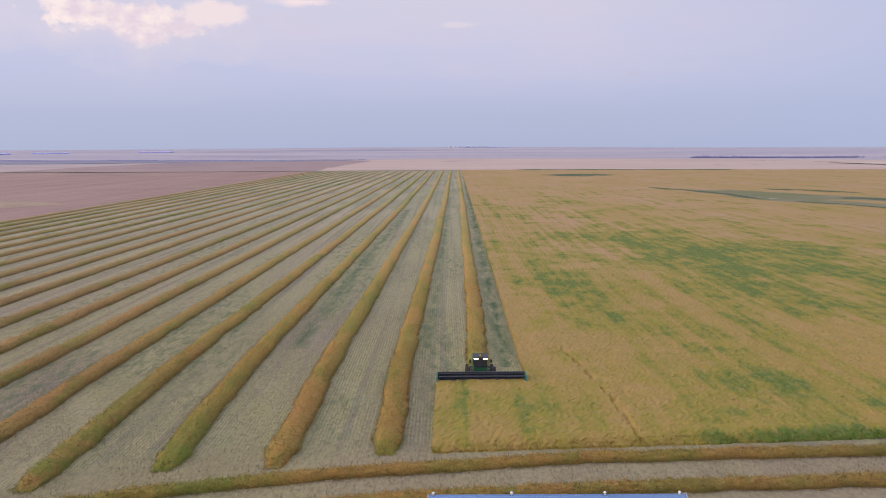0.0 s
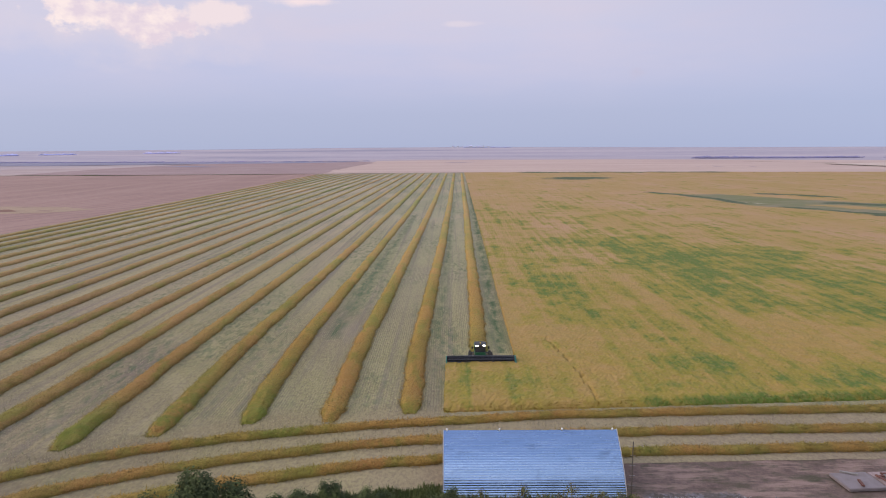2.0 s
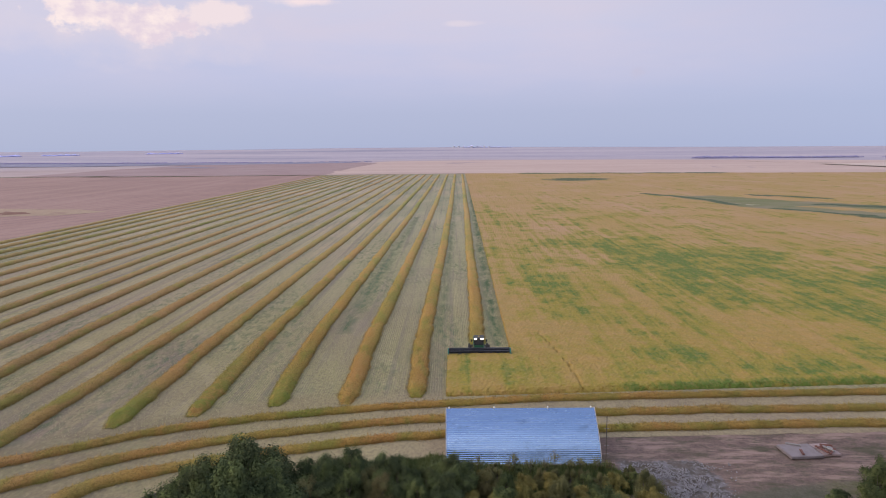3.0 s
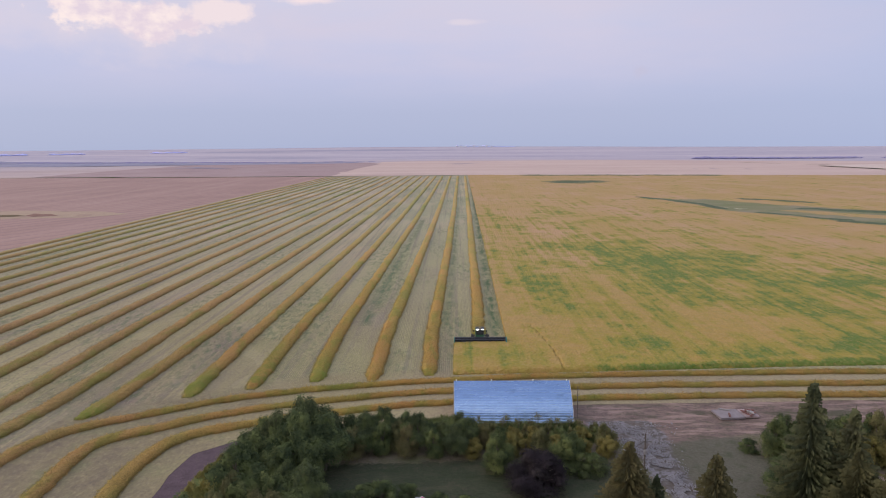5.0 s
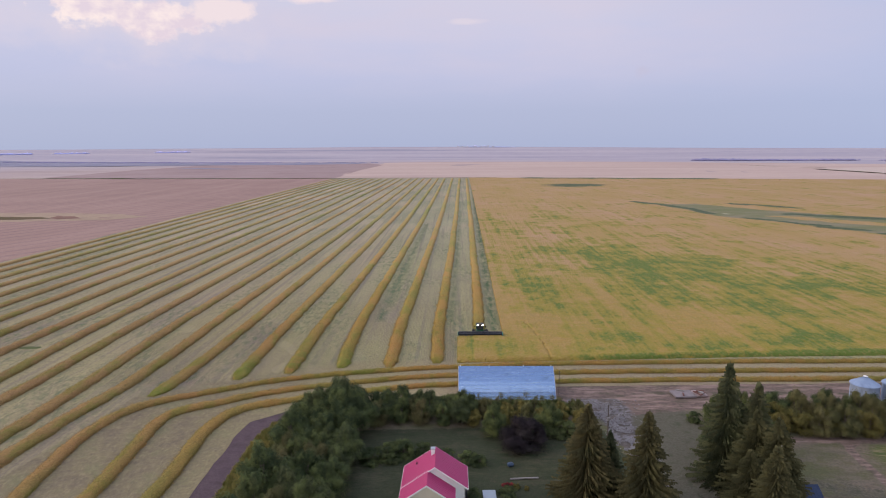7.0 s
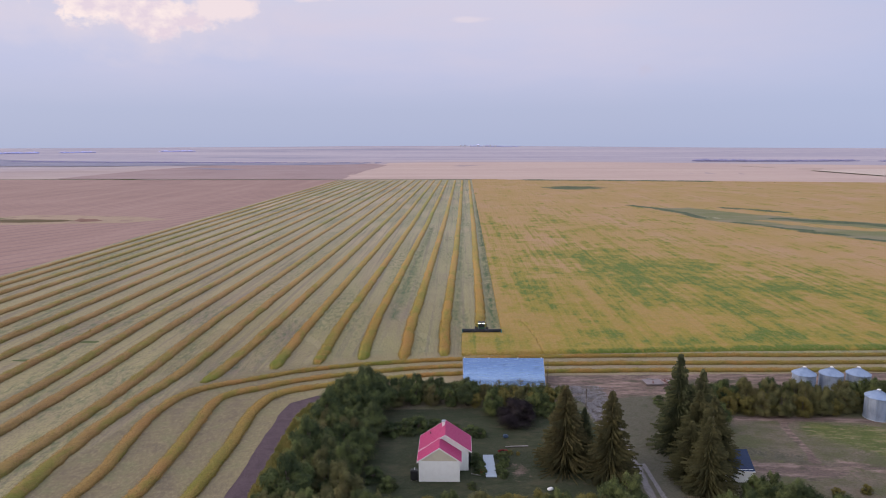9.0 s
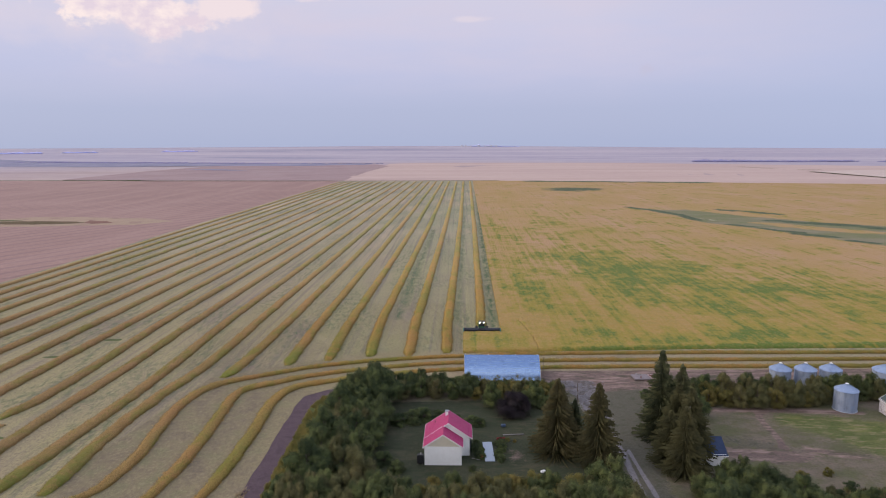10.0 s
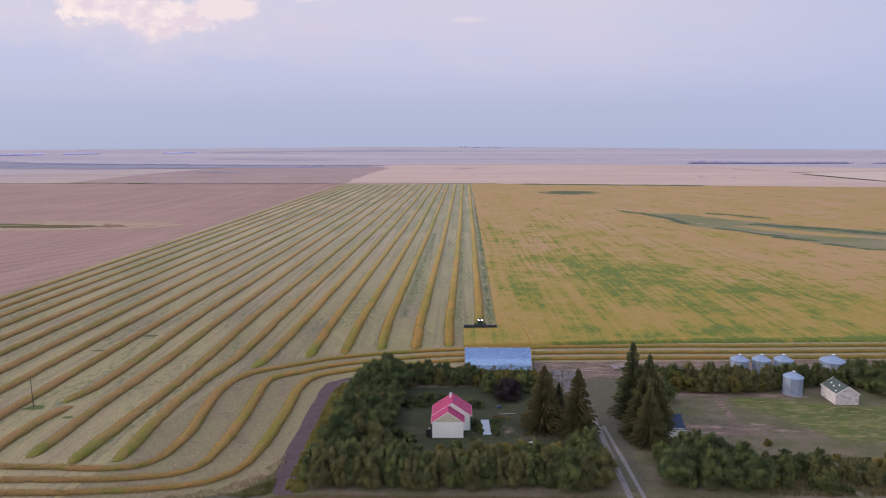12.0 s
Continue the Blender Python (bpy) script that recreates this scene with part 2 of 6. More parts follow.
    # regrowth and weeds
    weeds = m.math("MULTIPLY", m.ramp(m.noise(0.06, 5, (1, 0.28, 1), rot=ROW, offset=(4, 0, 0)), (0.45, 0.0), (0.58, 1.0)),
                   m.ramp(m.noise(0.6, 6, (1.3, 0.45, 1), rot=ROW, offset=(0, 9, 0), rough=0.75), (0.46, 0.0), (0.60, 0.9)))
    c = m.mix(m.math("MULTIPLY", m.math("MULTIPLY", weeds, rows), 0.72), c, (0.078, 0.118, 0.056))
    # green volunteer growth in two of the lanes between windrows
    lane_x = m.math("SUBTRACT", x, m.math("MULTIPLY", m.math("SUBTRACT", y, 82.0), 0.015))
    for mid, half, y0, y1, much in ((7.4, 2.6, 86.0, 700.0, 0.75), (-25.5, 2.6, 95.0, 330.0, 0.6), (-4.5, 1.8, 95.0, 420.0, 0.45)):
        f = m.math("SUBTRACT", 1.0, m.math("DIVIDE", m.math("ABSOLUTE", m.math("SUBTRACT", lane_x, mid)), half), True)
        f = m.math("MULTIPLY", f, m.math("MULTIPLY", m.math("GREATER_THAN", y, y0), m.math("LESS_THAN", y, y1)))
        f = m.math("MULTIPLY", f, m.ramp(m.noise(0.35, 6, (1.2, 0.35, 1), rot=ROW, rough=0.7, offset=(mid, 2, 0)), (0.36, 0.0), (0.58, 1.4 * much)), True)
        c = m.mix(f, c, (0.070, 0.105, 0.050))
    m.color(c)
    m.bump(m.noise(2.6, 6, (1.5, 0.5, 1)), 0.6, 0.18)
    return m.m


def mat_windrow():
    m = Mat("swathed_canola", 0.9, spec=0.2)
    base = m.ramp(m.noise(0.045, 4, (2.2, 0.6, 1), offset=(1, 5, 0)), (0.34, (0.320, 0.166, 0.052)), (0.46, (0.305, 0.184, 0.048)), (0.56, (0.238, 0.184, 0.040)), (0.66, (0.145, 0.168, 0.030)))
    base = m.mix(m.ramp(m.random(), (0.0, 0.0), (1.0, 0.35)), base, (0.33, 0.185, 0.068))
    # the western rows dried longest
    base = m.mix(m.math("MULTIPLY", m.math("ADD", m.math("MULTIPLY", m.axis(0), -1 / 60), -0.5, True), 0.75), base, (0.260, 0.160, 0.086))
    near = m.noise(2.2, 6, (1.2, 0.8, 1), rough=0.7)
    c = m.mix(m.ramp(near, (0.46, 0.0), (0.70, 0.5)), base, (0.40, 0.270, 0.088))
    c = m.mix(m.ramp(m.noise(0.16, 5, (1.6, 0.5, 1), offset=(3, 0, 0), rough=0.65), (0.50, 0.0), (0.62, 0.6)), c, (0.165, 0.180, 0.034))
    c = m.mix(m.ramp(m.noise(4.5, 6, rough=0.72), (0.46, 0.0), (0.64, 0.60)), c, (0.115, 0.082, 0.024))
    c = m.mix(m.math("MULTIPLY", m.math("MULTIPLY", m.math("SUBTRACT", m.axis(0), 14.0), 1 / 25, True), 0.35), c, (0.190, 0.140, 0.044))
    # flanks darkened in the colour as shade, together with darker stems
    c = m.mix(m.ramp(m.attr("shade_mix"), (0.15, 0.0), (0.85, 0.60)), c, m.ramp(m.noise(0.3, 5, rough=0.65), (0.42, (0.085, 0.092, 0.028)), (0.56, (0.150, 0.092, 0.034))))
    c = m.mix(m.math("MULTIPLY", m.attr("tip"), m.ramp(m.noise(0.5, 5, rough=0.65), (0.38, 0.1), (0.58, 0.8))), c, (0.128, 0.160, 0.028))
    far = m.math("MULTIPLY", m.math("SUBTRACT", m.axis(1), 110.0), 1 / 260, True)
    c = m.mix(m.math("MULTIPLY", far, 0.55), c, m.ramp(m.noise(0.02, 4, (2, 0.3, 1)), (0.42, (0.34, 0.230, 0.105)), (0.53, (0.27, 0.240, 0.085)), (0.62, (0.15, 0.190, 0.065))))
    c = m.mix(1.0, c, m.ramp(m.island(), (0.0, (0.78, 0.77, 0.74)), (0.5, (1.18, 1.14, 1.10)), (1.0, (1.50, 1.43, 1.34))), "MULTIPLY")
    m.color(c)
    m.bump(m.noise(3.5, 8, (1, 0.8, 1), rough=0.8), 0.7, 0.28)
    return m.m


def mat_crop():
    m = Mat("standing_canola", 0.9, spec=0.2)
    g, w = m.attr("green"), m.attr("wet")
    ripe = m.ramp(m.noise(0.03, 5, (1, 0.4, 1), rot=ROW), (0.3, (0.330, 0.216, 0.070)), (0.5, (0.368, 0.230, 0.098)), (0.68, (0.405, 0.242, 0.138)))
    close = m.math("SUBTRACT", 1.0, m.math("MULTIPLY", m.math("SUBTRACT", m.axis(1), 75.0), 1 / 90, True))
    ripe = m.mix(m.math("MULTIPLY", close, 0.8), ripe, m.ramp(m.noise(0.2, 6, rough=0.68, offset=(2, 4, 0)), (0.38, (0.262, 0.200, 0.036)), (0.5, (0.312, 0.208, 0.044)), (0.62, (0.345, 0.218, 0.066))))
    olive = m.ramp(m.noise(0.25, 5, (1, 0.5, 1), rot=ROW), (0.35, (0.228, 0.195, 0.030)), (0.65, (0.280, 0.215, 0.040)))
    patch = m.noise(0.045, 6, (0.8, 0.9, 1), rot=ROW, rough=0.62)
    lines = m.noise(0.42, 4, (1, 0.025, 1), rot=ROW, rough=0.62)
    f = m.math("ADD", m.math("MULTIPLY", m.math("SUBTRACT", patch, 0.5), 2.6), g)
    f = m.math("ADD", f, m.math("MULTIPLY", m.math("SUBTRACT", lines, 0.5), 2.3))
    mottle = m.noise(0.15, 6, (1.1, 0.8, 1), rot=ROW, rough=0.68, offset=(6, 2, 0))
    f = m.math("ADD", f, m.math("MULTIPLY", m.math("SUBTRACT", mottle, 0.5), 2.2))
    c = m.mix(m.ramp(f, (0.0, 0.0), (0.5, 1.0)), ripe, olive)
    fine = m.noise(0.45, 6, (0.9, 0.5, 1), rot=ROW, rough=0.65)
    f2 = m.math("ADD", m.math("MULTIPLY", m.math("SUBTRACT", fine, 0.5), 1.7), f)
    c = m.mix(m.ramp(f2, (0.48, 0.0), (1.10, 0.95)), c, (0.086, 0.138, 0.024))
    c = m.mix(m.ramp(m.noise(2.6, 5, (1, 0.6, 1), rough=0.65), (0.45, 0.0), (0.70, 0.34)), c, (0.19, 0.135, 0.040))
    c = m.mix(m.ramp(m.noise(1.3, 5, (1, 0.6, 1), offset=(5, 5, 0), rough=0.65), (0.48, 0.0), (0.70, 0.32)), c, (0.40, 0.265, 0.115))
    marsh = m.mix(m.ramp(m.noise(0.028, 6, (0.8, 1.2, 1), rot=-28, rough=0.65), (0.44, 0.0), (0.62, 1.0)), (0.140, 0.152, 0.068), (0.205, 0.180, 0.118))
    rag = m.math("ADD", w, m.math("MULTIPLY", m.math("SUBTRACT", m.noise(0.03, 6, (0.9, 1.1, 1), rough=0.68), 0.5), 1.2))
    c = m.mix(m.ramp(rag, (0.36, 0.0), (0.60, 0.92)), c, marsh)
    reed = m.math("ADD", m.attr("reed"), m.math("MULTIPLY", m.math("SUBTRACT", m.noise(0.05, 6, (0.8, 1.2, 1), rough=0.68, offset=(3, 3, 0)), 0.5), 1.5))
    c = m.mix(m.ramp(reed, (0.34, 0.0), (0.62, 0.95)), c, m.ramp(m.noise(0.2, 5, rough=0.65), (0.4, (0.048, 0.074, 0.040)), (0.6, (0.085, 0.105, 0.050))))
    m.color(c)
    m.bump(m.noise(2.5, 5), 0.5, 0.25)
    return m.m


def mat_grass(name, dry, green, dark, rough=0.95, bias=0.0):
    m = Mat(name, rough, spec=0.15)
    c = m.ramp(m.noise(0.07, 5, (1, 1, 1), rot=20, rough=0.6), (0.34 + bias, dry), (0.5 + bias, green), (0.68 + bias, dark))
    c = m.mix(m.ramp(m.noise(0.9, 5), (0.35, 0.0), (0.7, 0.55)), c, tuple(v * 0.6 for v in green))
    c = m.mix(m.ramp(m.noise(6, 4), (0.4, 0.0), (0.75, 0.5)), c, tuple(v * 1.3 for v in dry))
    m.color(c)
    m.bump(m.noise(5, 5), 0.7, 0.12)
    return m.m


def mat_dirt(name, a, b, c3, scale=0.12):
    m = Mat(name, 0.95, spec=0.15)
    c = m.ramp(m.noise(scale, 6, (1, 1, 1), rot=-12, rough=0.62), (0.32, a), (0.5, b), (0.7, c3))
    c = m.mix(m.ramp(m.noise(1.7, 6), (0.4, 0.0), (0.7, 0.6)), c, tuple(v * 0.62 for v in b))
    m.color(c)
    m.bump(m.noise(4, 6), 0.6, 0.1)
    return m.m


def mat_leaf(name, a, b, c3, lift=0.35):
    """Foliage: tint by tree and by leaf cluster; noise paints in lit and shaded clumps."""
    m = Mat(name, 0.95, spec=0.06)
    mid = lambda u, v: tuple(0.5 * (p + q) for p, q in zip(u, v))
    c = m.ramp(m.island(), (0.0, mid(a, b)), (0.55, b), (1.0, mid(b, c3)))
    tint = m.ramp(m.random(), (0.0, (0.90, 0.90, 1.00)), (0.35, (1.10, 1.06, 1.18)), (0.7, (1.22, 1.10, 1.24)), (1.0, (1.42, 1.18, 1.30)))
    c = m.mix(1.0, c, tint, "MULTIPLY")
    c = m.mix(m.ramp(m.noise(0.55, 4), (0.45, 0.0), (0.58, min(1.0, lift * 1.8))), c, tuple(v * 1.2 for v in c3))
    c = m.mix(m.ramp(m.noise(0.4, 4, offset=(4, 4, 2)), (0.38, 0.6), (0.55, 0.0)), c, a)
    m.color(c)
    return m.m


def mat_plain(name, c, rough=0.6, metal=0.0, wear=(0.5, 0.5, 0.5), amount=0.2, scale=3.0, spec=0.4):
    m = Mat(name, rough, metal, spec)
    m.color(m.mix(m.ramp(m.noise(scale, 5, at=m.obj), (0.4, 0.0), (0.75, amount)), c, wear))
    m.rough(m.ramp(m.noise(scale * 2.3, 4, at=m.obj), (0.3, max(0.02, rough - 0.1)), (0.7, min(1, rough + 0.12))))
    return m.m


def mat_galvanised(name, a, b, rough, metal, streak):
    m = Mat(name, rough, metal, 0.5)
    c = m.ramp(m.noise(0.7, 5, streak, at=m.obj), (0.35, a), (0.65, b))
    c = m.mix(m.ramp(m.noise(0.35, 6, (1, 2.2, 1), at=m.obj, offset=(2, 7, 0)), (0.56, 0.0), (0.72, 0.5)), c, tuple(v * 0.55 for v in a))
    m.color(c)
    m.rough(m.ramp(m.noise(1.5, 5, streak, at=m.obj), (0.3, rough - 0.08), (0.7, rough + 0.12)))
    return m.m


def mat_peeling():
    m = Mat("peeling_white_boards", 0.9, spec=0.2)
    bare = m.ramp(m.noise(2.0, 4, (1, 1, 4), at=m.obj), (0.35, (0.23, 0.16, 0.14)), (0.65, (0.33, 0.25, 0.22)))
    m.color(m.mix(m.ramp(m.noise(2.2, 7, (0.6, 0.6, 4.5), at=m.obj, rough=0.75), (0.40, 0.0), (0.54, 1.0)), bare, (0.70, 0.66, 0.68)))
    return m.m


def mat_lamp():
    m = Mat("headlight_glow", 0.3)
    m.color((1, 0.95, 0.85))
    m.put((1.0, 0.93, 0.80), m.b.inputs["Emission Color"])
    m.b.inputs["Emission Strength"].default_value = 6.0
    return m.m


M_FAR, M_TAN, M_RED, M_STUB, M_WIND, M_CROP = mat_far_land(), mat_tan_field(), mat_red_field(), mat_stubble(), mat_windrow(), mat_crop()
M_VERGE = mat_grass("dry_verge", (0.155, 0.100, 0.056), (0.118, 0.084, 0.042), (0.078, 0.080, 0.030))
M_WEEDS = mat_grass("weedy_margin", (0.135, 0.125, 0.055), (0.095, 0.115, 0.042), (0.07, 0.10, 0.036))


def mat_farmyard():
    """Grass, lawn, bare earth, gravel and ruts of the farmyard, one running into another."""
    m = Mat("farmyard_ground", 0.95, spec=0.15)
    big, mid, fine = m.noise(0.09, 6, (1, 1.6, 1), rough=0.65), m.noise(0.55, 6, rough=0.65), m.noise(3.0, 5, rough=0.65)
    edge = m.math("ADD", m.math("MULTIPLY", m.math("SUBTRACT", mid, 0.5), 1.0), m.math("MULTIPLY", m.math("SUBTRACT", fine, 0.5), 0.7))

    def tone(a, b, c3):
        return m.mix(m.ramp(fine, (0.4, 0.0), (0.68, 0.55)), m.ramp(mid, (0.32, a), (0.5, b), (0.68, c3)), tuple(v * 0.55 for v in b))

    c = m.mix(m.ramp(m.math("ADD", big, m.math("MULTIPLY", m.math("SUBTRACT", mid, 0.5), 0.5)), (0.42, 0.0), (0.60, 1.0)), tone((0.142, 0.122, 0.068), (0.116, 0.116, 0.058), (0.092, 0.098, 0.046)), tone((0.160, 0.118, 0.084), (0.190, 0.150, 0.112), (0.120, 0.105, 0.066)))
    for name, a, b, c3 in (("lawn", (0.060, 0.060, 0.038), (0.048, 0.056, 0.030), (0.074, 0.066, 0.044)),
                           ("lush", (0.124, 0.124, 0.044), (0.098, 0.122, 0.036), (0.150, 0.130, 0.058)),
                           ("bare", (0.098, 0.092, 0.062), (0.122, 0.110, 0.080), (0.076, 0.082, 0.048)),
                           ("brown", (0.118, 0.084, 0.072), (0.185, 0.128, 0.108), (0.098, 0.088, 0.058)),
                           ("weeds", (0.125, 0.130, 0.040), (0.095, 0.112, 0.034), (0.170, 0.140, 0.052)),
                           ("strip", (0.088, 0.060, 0.068), (0.112, 0.077, 0.087), (0.125, 0.090, 0.094)),
                           ("gravel", (0.125, 0.112, 0.108), (0.225, 0.205, 0.215), (0.075, 0.068, 0.056)),
                           ("verge", (0.135, 0.088, 0.050), (0.110, 0.080, 0.040), (0.078, 0.078, 0.030)),
                           ("rut", (0.200, 0.178, 0.175), (0.245, 0.222, 0.222), (0.150, 0.132, 0.120))):
        f = m.ramp(m.math("ADD", m.attr(name), m.math("MULTIPLY", edge, 0.3 if name == "strip" else 0.6 if name == "rut" else 0.8)), (0.38, 0.0), (0.62, 1.0))
        t = tone(a, b, c3)
        if name in ("lawn", "lush"):
            t = m.mix(m.ramp(m.noise(0.14, 6, (0.7, 1.5, 1), rough=0.68, offset=(3, 8, 0)), (0.50, 0.0), (0.64, 0.75)), t, tuple(v * k for v, k in zip(b, (1.75, 1.35, 1.55))))
            t = m.mix(m.ramp(m.noise(0.3, 6, (0.5, 1.4, 1), rough=0.68, offset=(6, 1, 0)), (0.50, 0.0), (0.64, 0.6)), t, tuple(v * k for v, k in zip(b, (0.55, 0.72, 0.55))))
        if name == "lush":
            t = m.mix(m.ramp(m.noise(0.6, 6, (0.4, 1.3, 1), rough=0.72, offset=(2, 5, 0)), (0.50, 0.0), (0.62, 0.7)), t, (0.26, 0.205, 0.12))
        if name == "brown":
            t = m.mix(m.ramp(m.noise(0.35, 6, (0.35, 1.5, 1), rough=0.7, offset=(1, 7, 0)), (0.48, 0.0), (0.60, 0.8)), t, tuple(v * 1.7 for v in b))
            t = m.mix(m.ramp(m.noise(0.16, 5, (0.6, 1.4, 1), rough=0.65, offset=(9, 3, 0)), (0.52, 0.0), (0.64, 0.75)), t, (0.060, 0.064, 0.036))
        if name == "gravel":
            t = m.mix(m.ramp(m.noise(1.1, 5, rough=0.7, offset=(2, 2, 0)), (0.48, 0.0), (0.56, 0.85)), t, (0.085, 0.072, 0.056))
            t = m.mix(m.ramp(m.noise(0.28, 5, rough=0.7, offset=(7, 2, 0)), (0.48, 0.0), (0.58, 0.8)), t, (0.110, 0.088, 0.072))
        c = m.mix(f, c, t)
    m.color(c)
    m.bump(fine, 0.9, 0.2)
    return m.m


M_FARM = mat_farmyard()
M_PALE = mat_dirt("pale_dry_grass", (0.345, 0.240, 0.175), (0.39, 0.285, 0.195), (0.27, 0.165, 0.14), 0.05)
M_STRAW = mat_dirt("rusty_soil", (0.20, 0.105, 0.085), (0.24, 0.13, 0.10), (0.17, 0.10, 0.07), 0.1)
# the red field again, paled by haze put into its colour
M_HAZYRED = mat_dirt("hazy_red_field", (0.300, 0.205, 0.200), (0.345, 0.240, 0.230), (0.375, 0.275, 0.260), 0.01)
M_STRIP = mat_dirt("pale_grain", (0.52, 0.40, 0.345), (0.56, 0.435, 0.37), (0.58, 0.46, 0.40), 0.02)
# wetland colour with distance haze painted in as slate blue
M_SLATE = mat_dirt("hazy_slate_wetland", (0.20, 0.195, 0.265), (0.255, 0.24, 0.31), (0.34, 0.30, 0.355), 0.01)
M_STONE = mat_dirt("rubble_stone", (0.24, 0.225, 0.23), (0.31, 0.295, 0.31), (0.16, 0.145, 0.14), 1.5)
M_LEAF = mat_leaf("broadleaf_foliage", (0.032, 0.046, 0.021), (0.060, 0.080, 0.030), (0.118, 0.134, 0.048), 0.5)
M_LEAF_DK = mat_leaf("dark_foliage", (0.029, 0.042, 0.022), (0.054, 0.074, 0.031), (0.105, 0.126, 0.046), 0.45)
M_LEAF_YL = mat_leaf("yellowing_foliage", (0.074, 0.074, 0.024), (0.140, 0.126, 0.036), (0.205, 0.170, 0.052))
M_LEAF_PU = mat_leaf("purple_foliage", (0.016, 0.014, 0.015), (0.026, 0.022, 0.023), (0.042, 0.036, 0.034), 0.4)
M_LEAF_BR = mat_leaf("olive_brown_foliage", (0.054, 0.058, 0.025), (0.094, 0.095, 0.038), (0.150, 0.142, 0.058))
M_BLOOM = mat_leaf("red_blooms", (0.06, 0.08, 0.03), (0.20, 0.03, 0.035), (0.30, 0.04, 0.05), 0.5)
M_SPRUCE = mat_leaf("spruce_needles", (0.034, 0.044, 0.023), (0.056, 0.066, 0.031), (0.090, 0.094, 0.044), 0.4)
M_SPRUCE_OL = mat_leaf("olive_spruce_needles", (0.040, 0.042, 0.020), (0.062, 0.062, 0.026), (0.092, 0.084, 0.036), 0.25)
M_BARK = mat_plain("bark", (0.085, 0.068, 0.055), 0.95, 0, (0.16, 0.13, 0.11), 0.7, 4)
M_DEAD = mat_plain("dead_grey_wood", (0.27, 0.25, 0.24), 0.9, 0, (0.16, 0.14, 0.13), 0.7, 4)


# ---- geometry helpers ----
class Build:
    """Gathers vertices and faces of one mesh."""

    def __init__(self):
        self.v, self.f = [], []

    def add(self, verts, faces):
        n = len(self.v)
        self.v.extend(tuple(p) for p in verts)
        self.f.extend(tuple(i + n for i in f) for f in faces)
        return self

    def box(self, x0, x1, y0, y1, z0, z1, m=None):
        p = [Vector((x, y, z)) for z in (z0, z1) for y in (y0, y1) for x in (x0, x1)]
        if m is not None:
            p = [m @ q for q in p]
        return self.add(p, [(0, 2, 3, 1), (4, 5, 7, 6), (0, 1, 5, 4), (2, 6, 7, 3), (0, 4, 6, 2), (1, 3, 7, 5)])

    def bevelled(self, x0, x1, y0, y1, z0, z1, w=0.03):
        bm = bmesh.new()
        bmesh.ops.create_cube(bm, size=1)
        for q in bm.verts:
            q.co = Vector(((x0 + x1) / 2 + q.co.x * (x1 - x0), (y0 + y1) / 2 + q.co.y * (y1 - y0), (z0 + z1) / 2 + q.co.z * (z1 - z0)))
        bmesh.ops.bevel(bm, geom=bm.edges[:], offset=w, segments=2, affect="EDGES")
        bm.verts.index_update()
        self.add([q.co.copy() for q in bm.verts], [[q.index for q in f.verts] for f in bm.faces])
        bm.free()
        return self

    def tube(self, a, b, r0, r1=None, n=8, caps=True):
        a, b = Vector(a), Vector(b)
        r1 = r0 if r1 is None else r1
        q = (b - a).to_track_quat("Z", "Y")
        ring = [Vector((math.cos(k * math.tau / n), math.sin(k * math.tau / n), 0)) for k in range(n)]
        p = [a + q @ (c * r0) for c in ring] + [b + q @ (c * r1) for c in ring]
        f = [(k, (k + 1) % n, n + (k + 1) % n, n + k) for k in range(n)]
        if caps:
            f += [tuple(range(n - 1, -1, -1)), tuple(range(n, 2 * n))]
        return self.add(p, f)

    def lathe(self, rings, n=32, centre=(0, 0), close_top=True):
        """A surface of revolution; rings: (radius, height)."""
        p = [(centre[0] + r * math.cos(k * math.tau / n), centre[1] + r * math.sin(k * math.tau / n), z) for r, z in rings for k in range(n)]
        f = [(i * n + k, i * n + (k + 1) % n, (i + 1) * n + (k + 1) % n, (i + 1) * n + k) for i in range(len(rings) - 1) for k in range(n)]
        if close_top:
            f.append(tuple(range((len(rings) - 1) * n, len(rings) * n)))
        return self.add(p, f)

    def slab(self, pts, thick):
        """A flat polygon given thickness against its normal."""
        p = [Vector(q) for q in pts]
        nrm = (p[1] - p[0]).cross(p[2] - p[0]).normalized() * thick
        n = len(p)
        return self.add(p + [q - nrm for q in p], [tuple(range(n)), tuple(range(2 * n - 1, n - 1, -1))] + [(i, n + i, n + (i + 1) % n, (i + 1) % n) for i in range(n)])

    def mesh(self, name, material, smooth=False):
        me = bpy.data.meshes.new(name)
        me.from_pydata([tuple(q) for q in self.v], [], self.f)
        me.materials.append(material)
        if smooth:
            me.polygons.foreach_set("use_smooth", [True] * len(me.polygons))
        me.update()
        return me

    def part(self, name, material, parent=None, label="", smooth=False):
        ob = new(name, self.mesh(name, material, smooth))
        ob.parent = parent
        if label:
            tagged(ob, label)
        return ob


def thing(name, label, category, at=(0, 0, 0), turn=0.0, group="", kind=""):
    ob = tagged(new(name), label, category, group, kind)
    ob.matrix_basis = pose(*at, 0, 0, turn)
    return ob


def resample(pts, step, loop=False):
    pts = [Vector((*p[:2], 0)) for p in pts]
    if loop:
        pts = pts + [pts[0]]
    out = []
    for a, b in zip(pts, pts[1:]):
        n = max(1, int((b - a).length / (step(a) if callable(step) else step)))
        out += [a.lerp(b, k / n) for k in range(n)]
    if not loop:
        out.append(pts[-1])
    return out


